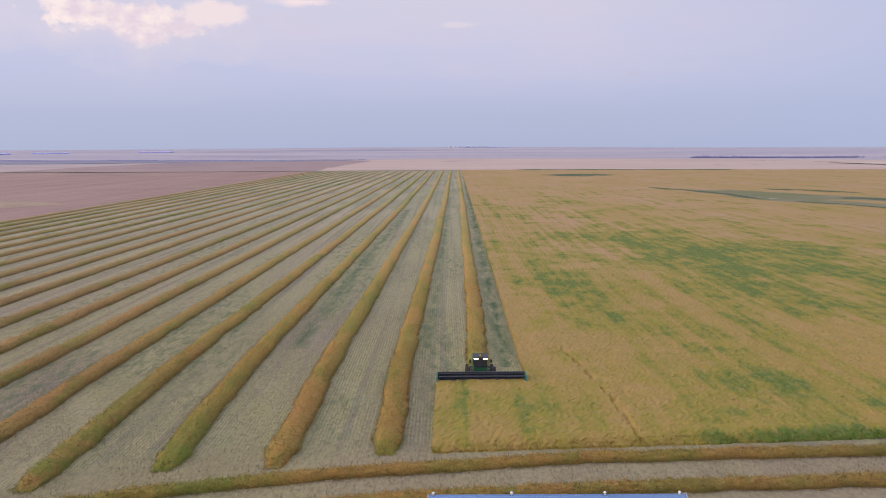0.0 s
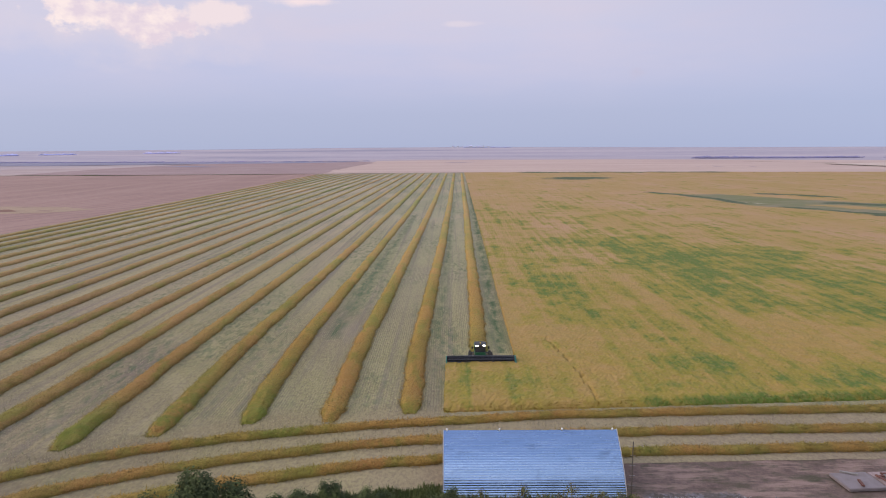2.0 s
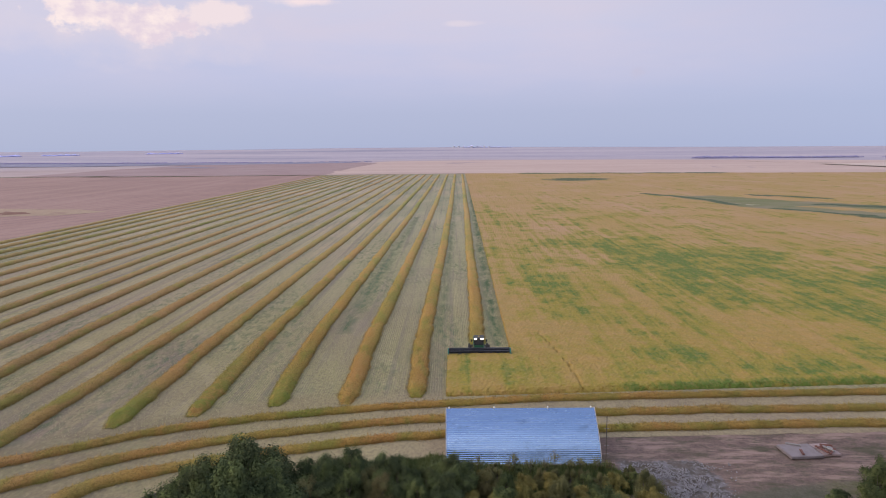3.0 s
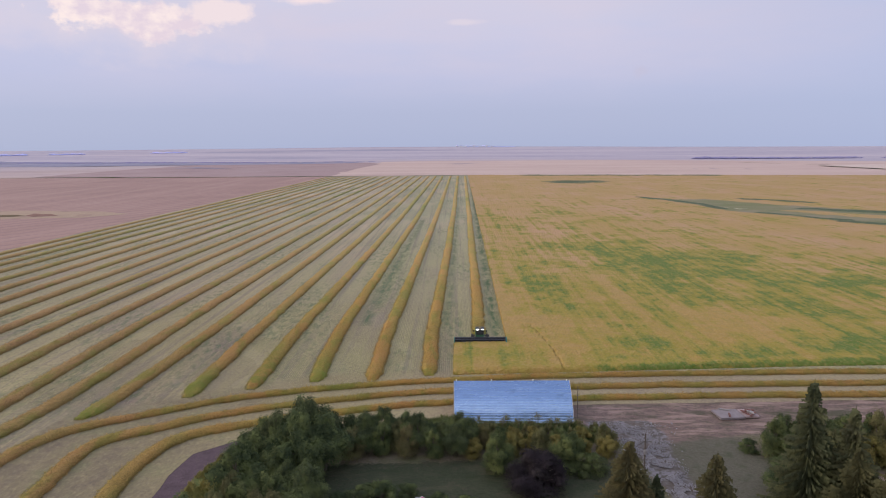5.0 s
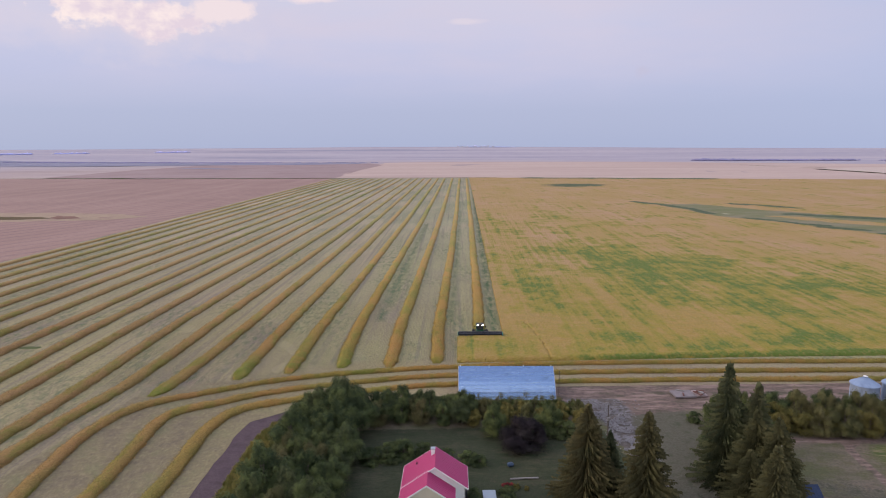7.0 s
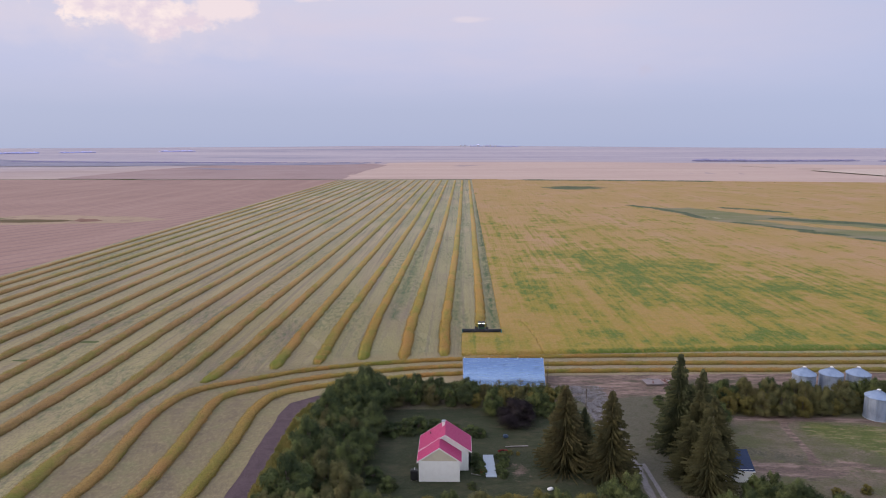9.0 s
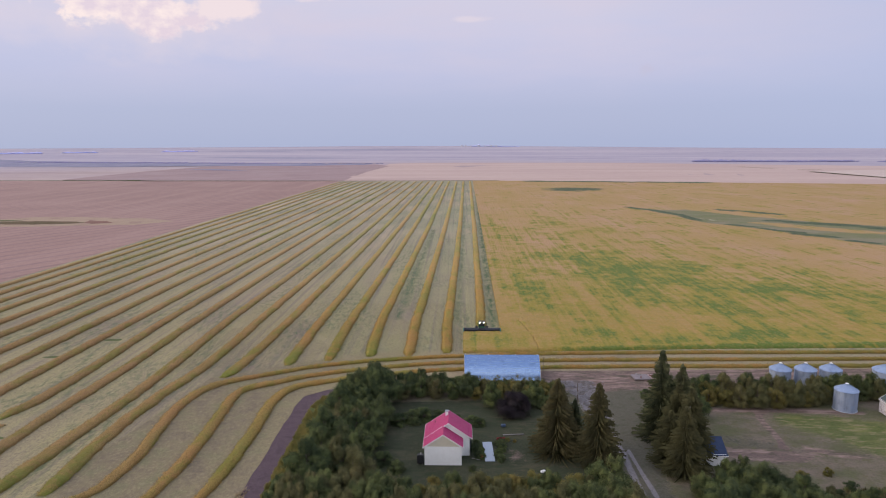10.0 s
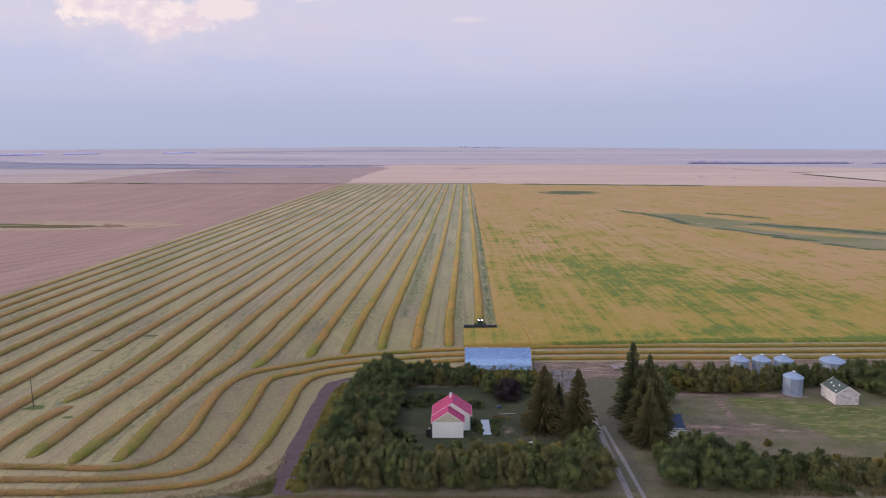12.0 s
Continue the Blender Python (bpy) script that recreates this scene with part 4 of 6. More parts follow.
    me = bpy.data.meshes.new("loose_stalks")
    me.from_pydata(v.tolist(), [], np.arange(3 * n).reshape(-1, 3).tolist())
    me.materials.append(M_WIND)
    dress(me, np.repeat(rng.choice([0.0, 0.0, 0.2, 0.6], n), 3))
    loose = tagged(new("loose_stalks", me), "loose dry canola stalks", kind="stuff")
    loose.parent = ob


ROWS_AT_82 = [(3.4, 84.5), (-7.9, 59.2), (-18.7, 56.6), (-30.6, 56.0), (-40.9, 52.2), (-51.3, 48.4), (-62.2, 40.2), (-72.6, None), (-83.2, -17.5), (-94.4, -16.0), (-104.8, 13.0),
              (-115.6, -40), (-127.2, -40), (-138.2, -40), (-149.6, -40), (-160.6, -40), (-172.0, -40), (-182.3, -40), (-192.0, -40), (-201.3, -40)]
for i, (x, y0) in enumerate(ROWS_AT_82):
    shift = lambda y: 0.011 * (y - 82) + (0.4 if i == 0 else 1.0 if i < 9 else 0.45) * float(np.interp(y, (82, 113, 160, 200, 285, 370, 850), (0, 0.3, 0.7, 1.0, 1.4, 1.8, 1.5)))
    wig = lambda y: 0.35 * noise.noise((x, y * 0.015, 4))
    ys = list(range(90, 900, 45)) + [FAR_Y - 10]
    top = [(x + shift(y) + wig(y), y) for y in ys]
    if i == 0:
        pts = [(x, 84.5)] + top
    elif i == 7:
        pts = [(-76.2, -18.4), (-75.8, -14), (-76.6, -6), (-77.0, 3), (-76.7, 15), (-75.8, 28.5), (-73.4, 40), (-72.3, 66)] + top
    elif i == 6:
        pts = [(-65.2, 38.8), (-63.9, 44), (-62.8, 60)] + top
    elif i == 8:
        pts = [(-85.0, -19.4), (-84.6, -8), (-83.6, 8), (-82.5, 24), (-82.2, 50)] + top
    elif i == 9:
        pts = [(-95.6, -17.0), (-95.0, -7), (-95.8, 6), (-94.8, 26), (-93.9, 50)] + top
    elif i == 10:
        pts = [(-106.0, 12.2), (-105.0, 15), (-103.2, 25), (-103.2, 50)] + top
    else:
        near = 1.3 if i == 3 else 0.42
        pts = [(x + near, y0), (x + near * 0.7, y0 + 10)] + top if i < 6 else [(x + shift(y0), y0), (x + shift(y0 + 8), y0 + 8)] + top
    make_windrow(smooth_path(pts, 1), i * 7 + 1, green_end={0: 7, 1: 4, 3: 14, 4: 24, 5: 12, 6: 8, 7: 14, 8: 16, 9: 8, 10: 6}.get(i, 0.0))
make_windrow(smooth_path([(-102.9, 9.8), (-104.4, 4), (-105.4, -4), (-105.4, -19)], 2), 301, label="short windrow of cut canola set off round a pole")
# the headland rounds
CURVE = "curving headland windrow of cut canola"
make_windrow(smooth_path([(300, 66.5), (200, 64), (103, 60.4), (66, 60.0), (36, 59.2), (11, 58.1), (-3.2, 56.1), (-13.7, 54.8), (-28.9, 51.6), (-42.8, 47.4), (-51.8, 42.0), (-60.8, 36.9), (-66.2, 32), (-68.2, 25), (-68.7, 17), (-67.4, 6),
                          (-66.2, -3.4), (-66.5, -12), (-67.2, -17), (-69.6, -20.2), (-73.5, -21.6), (-80, -21.8), (-99, -20.9), (-150, -21)], 2), 401, 1.65, 0.66, label=CURVE)
make_windrow(smooth_path([(300, 61), (200, 58), (100, 54.3), (34, 53.4), (-3.1, 50.9), (-13, 49.4), (-28.6, 45.6), (-42.8, 40.2), (-50.2, 35.0), (-56.3, 31.2), (-58.2, 27), (-57.4, 17), (-56.7, 6), (-56.4, -5), (-56.5, -13), (-57, -18.6),
                          (-59, -22.2), (-63, -24.4), (-70, -25.7), (-84, -26.5), (-150, -27)], 2), 402, 1.65, 0.66, label=CURVE)
make_windrow(smooth_path([(300, 56), (200, 52.5), (97, 48.8), (31.8, 47.9), (-3.0, 45.8), (-15.7, 43.2), (-23.6, 41.0), (-36, 36.6), (-43.7, 33.3), (-46.6, 29.5), (-47.6, 24), (-47.6, 15), (-46.9, 3), (-47.4, -9), (-47.8, -18), (-49.4, -23),
                          (-53.6, -26.8), (-60.4, -29), (-70.4, -30.5), (-91.5, -31.6), (-150, -32.5)], 2), 403, 1.65, 0.66, label=CURVE)


def make_stalks():
    """Cut stalks standing in the drill rows."""
    b = Build()
    rnd = random.Random(77)
    c = 0.4
    for k in range(-200, 150):
        x0 = k * c
        y = 40.0 if x0 > -40 else 30.0
        while y < (118 if x0 < 4 else 60):
            y += rnd.uniform(0.1, 0.5) * (1 + max(0, y - 80) * 0.02)
            head = y < 58 - 0.5 * max(0, -x0 - 28) - 6 * max(0, -x0 - 68)
            x = x0 + 0.0105 * (y - 60) + rnd.uniform(-0.07, 0.07) * (4 if head else 1)
            if y < 45 or y < 44 + 0.16 * (x + 30) or x > CUT_X - 0.1 and y > 59 and not (y > HEADER_Y + 2 and x < ROW_X):
                continue
            if noise.noise((x * 0.2, y * 0.12, 2)) < -0.3:
                continue
            h, w, a = rnd.uniform(0.12, 0.3), rnd.uniform(0.02, 0.06), rnd.uniform(0, math.pi)
            n = len(b.v)
            dx, dy = w * math.cos(a), w * math.sin(a)
            b.v += [(x - dx, y - dy, 0.15), (x + dx, y + dy, 0.15), (x + rnd.uniform(-0.06, 0.06), y + rnd.uniform(-0.06, 0.06), 0.15 + h)]
            b.f.append((n, n + 1, n + 2))
    m = Mat("cut_stalks", 0.9)
    m.color(m.ramp(m.island(), (0.0, (0.20, 0.17, 0.10)), (0.5, (0.34, 0.30, 0.18)), (0.9, (0.42, 0.36, 0.21)), (1.0, (0.12, 0.15, 0.06))))
    tagged(b.part("cut_stalks", m.m), "short cut canola stalks standing in rows", "stubble", "", "stuff")


make_stalks()


# ---- trees ----
def leaf_mesh(name, lobes, count, size, seed, material, flat=0.32):
    """A crown of small leaf sprays, thicker towards the outside of its lobes, with gaps."""
    rng = np.random.default_rng(seed)
    vol = np.array([l[3] * l[4] * l[5] for l in lobes]) ** 0.7
    pick = rng.choice(len(lobes), count, p=vol / vol.sum())
    L = np.array(lobes)[pick]
    d = rng.normal(size=(count, 3))
    d /= np.linalg.norm(d, axis=1)[:, None]
    d[:, 2] = np.where(d[:, 2] < -0.45, -d[:, 2] * 0.6, d[:, 2])
    r = 0.50 + 0.62 * rng.random(count) ** 0.75
    # hollows between the boughs
    bump = np.array([noise.noise((q[0] * 3.4 + s, q[1] * 3.4, q[2] * 3.4)) for q, s in zip(d, pick * 3.7)])
    r *= 1 + 0.48 * bump
    c = L[:, :3] + d * L[:, 3:6] * r[:, None]
    n = d + rng.normal(scale=flat, size=(count, 3)) + np.array([0, 0, 0.35])
    n /= np.linalg.norm(n, axis=1)[:, None]
    a = np.cross(n, rng.normal(size=(count, 3)))
    a /= np.linalg.norm(a, axis=1)[:, None]
    b = np.cross(n, a)
    s = size * (0.55 + 0.9 * rng.random(count))[:, None]
    a, b = a * s, b * s * 0.62
    droop = np.array([0, 0, -1]) * s * 0.25
    v = np.stack([c - a * 0.9, c - b * 0.8 + droop * 0.3, c + a + droop, c + b * 0.9], 1).reshape(-1, 3)
    f = np.arange(count * 4).reshape(-1, 4)
    me = bpy.data.meshes.new(name)
    me.from_pydata(v.tolist(), [], f.tolist())
    me.materials.append(material)
    return me


def trunk_mesh(height, r, lobes, seed):
    rnd = random.Random(seed)
    b = Build()
    a = Vector((0, 0, -0.2))
    for k in range(4):
        e = Vector((rnd.uniform(-0.12, 0.12) * height * 0.3, rnd.uniform(-0.12, 0.12) * height * 0.3, height * (k + 1) / 5))
        b.tube(a, e, r * (1 - k * 0.2), r * (0.8 - k * 0.2), 7, False)
        a = e
    for l in lobes:
        root = Vector((0, 0, height * rnd.uniform(0.18, 0.5)))
        tip = Vector(l[:3])
        mid = root.lerp(tip, 0.5) + Vector((rnd.uniform(-0.2, 0.2), rnd.uniform(-0.2, 0.2), -0.2))
        b.tube(root, mid, r * 0.45, r * 0.28, 5, False)
        b.tube(mid, tip, r * 0.28, r * 0.08, 5, False)
    return b


def make_tree(kind, label, height, spread, seed, material, count=1500, size=0.42, low=0.15, category="tree"):
    """A broadleaf tree or bush: trunk with limbs, and a crown of several lobes."""
    rnd = random.Random(seed)
    lobes = []
    n = rnd.randint(13, 17)
    for k in range(n):
        a = k * math.tau / n + rnd.uniform(-0.4, 0.4)
        f = rnd.uniform(0.25, 0.78)
        z = height * rnd.uniform(low + 0.15, 0.84 - 0.32 * f)
        lobes.append((spread * f * math.cos(a * 2.4), spread * f * math.sin(a * 2.4), z, spread * rnd.uniform(0.20, 0.38), spread * rnd.uniform(0.20, 0.38), height * rnd.uniform(0.12, 0.24)))
    for k in range(5):
        lobes.append((spread * rnd.uniform(-0.35, 0.35), spread * rnd.uniform(-0.35, 0.35), height * rnd.uniform(0.66, 0.84), spread * rnd.uniform(0.16, 0.30), spread * rnd.uniform(0.16, 0.30), height * rnd.uniform(0.13, 0.2)))
    lobes.append((0, 0, height * (low + 0.15), spread * 0.75, spread * 0.75, height * 0.2))
    ob = thing(kind, label, category)
    t = trunk_mesh(height, 0.035 * height, lobes[:-1], seed)
    t.part("trunk", M_BARK, ob)
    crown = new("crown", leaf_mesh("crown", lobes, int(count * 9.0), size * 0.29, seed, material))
    crown.parent = ob
    return ob


def make_spruce(label, height, spread, seed, material, sparse=0.0):
    """A spruce: straight trunk and whorls of drooping boughs with hanging sprays."""
    rnd = random.Random(seed)
    ob = thing("spruce_tree", label, "spruce tree")
    Build().tube((0, 0, -0.2), (0, 0, height * 0.98), 0.018 * height, 0.02, 8, False).part("trunk", M_BARK, ob)
    b = Build()
    z = height * 0.06
    while z < height * 0.985:
        f = 1 - z / height
        reach = 1.12 * spread * (f ** 0.78) * (0.92 + 0.16 * math.sin(z * 2.1 + seed)) + 0.12
        for k in range(max(6, int(9 + reach * 7.5))):
            if rnd.random() < sparse:
                continue
            a = rnd.uniform(0, math.tau)
            L = reach * rnd.uniform(0.72, 1.12)
            zz = z + rnd.uniform(-0.25, 0.25)
            out = Vector((math.cos(a), math.sin(a), 0))
            side = Vector((-out.y, out.x, 0))
            m = max(3, int(L / 0.26))
            for s in range(m):
                u = (s + 0.6) / m
                p = out * (L * u) + Vector((0, 0, zz - L * 0.30 * u + L * 0.16 * u * u))
                w = 0.22 * (1.15 - u * 0.55)
                for g in (-1, 1):
                    tip = p + side * (g * w * rnd.uniform(0.8, 1.4)) + out * rnd.uniform(-0.05, 0.25) + Vector((0, 0, -rnd.uniform(0.10, 0.38)))
                    n = len(b.v)
                    b.v += [tuple(p - out * 0.13 + Vector((0, 0, 0.04))), tuple(p + out * 0.16), tuple(tip), tuple(p + side * g * w * 0.5 - out * 0.12 + Vector((0, 0, -0.10)))]
                    b.f.append((n, n + 1, n + 2, n + 3))
        z += 0.30 + 0.02 * height * f
    b.add([(0.16, 0, height * 0.93), (-0.08, 0.14, height * 0.93), (-0.08, -0.14, height * 0.93), (0, 0, height * 1.02)], [(0, 1, 3), (1, 2, 3), (2, 0, 3)])
    b.part("crown", material, ob)
    return ob


def stand(ob, x, y, s=1.0, turn=0.0, tall=1.0, first=[]):
    """A copy of a tree at a place; the model itself takes the first."""
    m = pose(x, y, 0.0, 0, 0, turn) @ Matrix.Diagonal((s, s, s * tall, 1))
    if ob.name not in first:
        first.append(ob.name)
        ob.matrix_basis = m
        return ob
    c = copy_thing(ob, pose(0, 0, 0))
    c.matrix_basis = m
    return c


T_BROAD = make_tree("broadleaf_tree", "full dark green broadleaf tree in the shelterbelt", 8.5, 4.2, 11, M_LEAF_DK, 3200, 0.40)
T_GREEN = make_tree("broadleaf_tree", "mid green broadleaf tree in the shelterbelt", 7.2, 3.4, 23, M_LEAF, 2600, 0.38, 0.05)
T_OLIVE = make_tree("broadleaf_tree", "olive brown broadleaf tree in the shelterbelt", 7.0, 3.0, 37, M_LEAF_BR, 2300, 0.36, 0.05)
T_YELL = make_tree("broadleaf_tree", "small yellowing broadleaf tree", 5.5, 2.4, 41, M_LEAF_YL, 1900, 0.32, 0.02)
T_SLIM = make_tree("broadleaf_tree", "slim upright green tree in a dense row", 6.8, 2.0, 59, M_LEAF, 1700, 0.36, 0.0)
T_SLIMO = make_tree("broadleaf_tree", "slim olive green tree in a dense row", 6.4, 2.1, 61, M_LEAF_BR, 1700, 0.36, 0.0)
B_GREEN = make_tree("bush", "low dense dark green bush", 2.8, 2.2, 71, M_LEAF_DK, 1000, 0.30, -0.05, "bush")
B_PURP = make_tree("bush", "large round dark purple leaved bush", 5.6, 4.0, 83, M_LEAF_PU, 3000, 0.34, -0.02, "bush")
B_YEL = make_tree("bush", "low yellow green bush", 2.6, 1.9, 97, M_LEAF_YL, 900, 0.28, -0.05, "bush")
B_RED = make_tree("flower_clump", "clump of red garden flowers", 2.4, 1.9, 101, M_BLOOM, 700, 0.26, -0.05, "flowers")
S_DARK = make_spruce("tall dark green spruce tree", 16, 4.3, 5, M_SPRUCE)
S_OLIVE = make_spruce("olive green spruce tree beside the drive", 14, 4.5, 9, M_SPRUCE_OL)
S_WIDE = make_spruce("broad olive green spruce tree beside the drive", 15, 5.4, 13, M_SPRUCE_OL)

rnd = random.Random(4)


def belt(models, x0, x1, y0, y1, n, smin=0.85, smax=1.2, gap=2.2):
    """Scatters trees over a rectangle, not too near to one another."""
    put = []
    for _ in range(n * 30):
        x, y = rnd.uniform(x0, x1), rnd.uniform(y0, y1)
        if all((x - a) ** 2 + (y - b) ** 2 > gap * gap for a, b in put):
            put.append((x, y))
            stand(rnd.choice(models), x, y, rnd.uniform(smin, smax), rnd.uniform(0, 360), rnd.uniform(0.9, 1.12))
        if len(put) >= n:
            break


# western shelterbelt
stand(T_BROAD, -23.5, 25.6, 1.18, 20, 1.0)
stand(T_BROAD, -27.5, 22.5, 1.05, 140)
stand(T_BROAD, -20.5, 22.0, 1.0, 250)
belt([T_BROAD, T_GREEN, T_GREEN, T_OLIVE], -30.3, -23, -16, 26, 23, 0.85, 1.12, 3.7)
belt([B_GREEN, B_YEL, B_YEL], -34.2, -32.6, -27, 27, 18, 0.4, 0.65, 1.6)
belt([T_GREEN, T_SLIM, T_OLIVE], -31.6, -29.5, -24, 24, 14, 0.6, 0.85, 2.4)
belt([T_BROAD, T_GREEN], -24, -20.5, -14, 18, 7, 0.7, 0.95, 3.6)
belt([T_GREEN, T_OLIVE, T_SLIM], -34.5, -26, -27, -17, 12, 0.75, 0.98, 2.6)
stand(T_OLIVE, -21.5, -16, 1.2, 30)
# southern row
belt([T_SLIM, T_SLIMO, T_SLIMO, T_GREEN, T_OLIVE], -32, 24.5, -28, -25, 42, 0.8, 1.1, 1.5)
belt([T_SLIM, T_SLIMO, T_GREEN, T_OLIVE, T_YELL], -33, 24.5, -24.5, -19.5, 40, 0.78, 1.08, 2.0)
for x, y, s in ((4, -18.5, 1.0), (8.5, -19, 1.1), (12, -18.5, 1.0), (15.5, -19.5, 1.1), (0.5, -18.5, 0.9), (-8, -19, 0.9)):
    stand(T_YELL, x, y, s, x * 40)
for x, y in ((19.5, -19), (22.5, -17.0), (21, -23.5)):
    stand(T_GREEN, x, y, 1.05, x * 31)
# northern belt, between lawn and arched shed
belt([T_GREEN, T_SLIM, T_OLIVE, T_BROAD], -19, -1, 25, 30, 15, 0.56, 0.80, 2.3)
belt([T_YELL, T_OLIVE, T_SLIM, B_YEL], -2, 19.5, 30.5, 33.2, 19, 0.30, 0.42, 1.5)
belt([T_GREEN, T_YELL, T_OLIVE, T_YELL], -1, 20, 25.5, 29.5, 17, 0.46, 0.66, 2.0)
stand(B_PURP, 8.3, 17.0, 1.15, 10, 0.86)
stand(T_GREEN, 3.4, 21.5, 0.78, 60)
stand(T_GREEN, 13.4, 21.5, 0.82, 190)
stand(B_GREEN, 16.5, 21.0, 1.1, 190)
# bushes on the lawn
for x, y, s in ((-14, 12.5, 1.1), (-11.5, 13.5, 1.2), (-17, 11.5, 1.0), (-8.5, 14.5, 0.8), (-4.5, 13, 0.7), (-1.2, 11.5, 0.8), (0.8, 11, 0.7), (-15.5, -9, 0.9), (-18, -6, 1.0), (0.2, -1, 0.55), (0.3, -3.6, 0.6), (4.4, -0.4, 0.6), (4.8, 1.8, 0.55), (4.2, -4.5, 0.5), (-1.4, -8.5, 0.45)):
    stand(B_GREEN, x, y, s, x * 57)
# kitchen garden beside the pad
for x, y, q in ((3.6, 2.0, 0.36), (4.6, 3.2, 0.32), (6.0, 3.8, 0.34), (7.4, 3.4, 0.28), (3.6, -1.9, 0.40), (4.9, -0.8, 0.36), (4.4, 1.0, 0.30), (3.3, -3.4, 0.30), (-0.4, 1.5, 0.5), (-0.6, -0.6, 0.55), (0.0, -2.4, 0.45)):
    stand(B_YEL if x > 5.5 else B_GREEN, x, y, q, x * 83)
for x, y in ((4.7, 4.6), (5.3, 4.5), (4.2, 4.4)):
    stand(B_RED, x, y, 0.26, x * 70)
# spruces by the drive
stand(S_WIDE, 15.2, -1.0, 1.0, 0, 1.02)
stand(S_OLIVE, 22.3, -5.0, 1.08, 130, 1.06)
stand(S_DARK, 19.2, 2.5, 0.62, 70, 1.0)
stand(S_DARK, 37.4, 6.6, 1.06, 10, 1.10)
stand(S_DARK, 40.8, 4.5, 1.05, 100, 0.98)
stand(S_WIDE, 40.0, -3.5, 0.98, 200, 0.98)
stand(S_OLIVE, 37.2, -9.0, 1.02, 300, 0.92)
stand(S_WIDE, 38.8, 0.0, 0.92, 250, 1.02)
stand(S_OLIVE, 35.8, -5.0, 0.85, 80, 0.9)
# hedge and thicket on the east side
belt([T_GREEN, T_BROAD, B_GREEN], 40, 49, 14, 29, 11, 0.6, 0.85, 3.0)
belt([T_YELL, T_YELL, T_OLIVE, T_SLIMO, T_GREEN], 49, 73, 21, 26, 20, 0.72, 0.95, 2.2)
belt([T_YELL, T_OLIVE, T_SLIMO], 73, 80, 22, 26, 7, 0.70, 0.84, 2.1)
belt([T_GREEN, T_BROAD], 49, 73, 26, 29.5, 8, 0.62, 0.78, 3.2)
belt([T_OLIVE, T_YELL, T_GREEN], 79, 99, 25, 29, 19, 0.68, 0.80, 2.2)
belt([T_GREEN, T_OLIVE], 99, 116, 25, 29, 10, 0.58, 0.72, 2.6)
belt([T_GREEN, T_OLIVE], 106, 124, 28, 34, 9, 0.8, 1.0, 2.8)
belt([T_GREEN, B_GREEN], 97, 107, 22, 31, 7, 0.5, 0.68, 2.8)
belt([T_GREEN, T_BROAD], 104, 128, 15, 31, 14, 0.8, 1.1, 3.6)
# thicket beside the drive's mouth
belt([T_GREEN, T_BROAD, T_SLIM], 37, 54, -27.5, -17, 22, 0.62, 0.88, 2.8)
belt([T_OLIVE, T_GREEN, T_YELL, T_SLIM], 53, 68, -28, -18, 16, 0.5, 0.72, 2.4)
belt([T_GREEN, T_SLIM], 42.5, 49, -16, -11, 6, 0.6, 0.75, 2.2)
belt([B_GREEN, B_YEL], 52, 66, -18, -9, 5, 0.5, 0.8, 3.5)
belt([T_GREEN, T_OLIVE, T_YELL, B_GREEN], 64, 112, -29, -22, 26, 0.45, 0.68, 2.5)
belt([B_GREEN, B_YEL, B_YEL, T_YELL], 64, 112, -22, -14, 18, 0.4, 0.7, 2.8)


def make_tall_grass(name, label, poly, count, low, high, seed, a, b, c3):
    """Rank grass and weeds over a patch: single blades, in drifts."""
    rng = np.random.default_rng(seed)
    q = np.array(poly, float)
    px, py = rng.uniform(q[:, 0].min(), q[:, 0].max(), count), rng.uniform(q[:, 1].min(), q[:, 1].max(), count)
    drift = np.array([noise.noise((x * 0.5, y * 0.5, seed)) for x, y in zip(px, py)])
    ok = (area(px, py, poly, 0.8) + 0.5 * drift > 0.45) & (drift > -0.45)
    px, py, drift = px[ok], py[ok], drift[ok]
    n = len(px)
    h = rng.uniform(low, high, n) * (1 + 0.6 * drift)
    w, t = rng.uniform(0.04, 0.11, n), rng.uniform(0, math.pi, n)
    dx, dy = w * np.cos(t), w * np.sin(t)
    v = np.stack([np.stack([px - dx, py - dy, np.full(n, 0.08)], 1), np.stack([px + dx, py + dy, np.full(n, 0.08)], 1),
                  np.stack([px + rng.normal(0, 0.22, n), py + rng.normal(0, 0.22, n), 0.08 + h], 1)], 1).reshape(-1, 3)
    me = bpy.data.meshes.new(name)
    me.from_pydata(v.tolist(), [], np.arange(n * 3).reshape(-1, 3).tolist())
    m = Mat(name, 0.85, spec=0.2)
    c = m.ramp(m.island(), (0.0, a), (0.5, b), (1.0, c3))
    m.color(m.mix(m.ramp(m.noise(0.35, 4), (0.4, 0.0), (0.65, 0.6)), c, tuple(x * 1.5 for x in c3)))
    me.materials.append(m.m)
    tagged(new(name, me), label, "grass", "", "stuff")


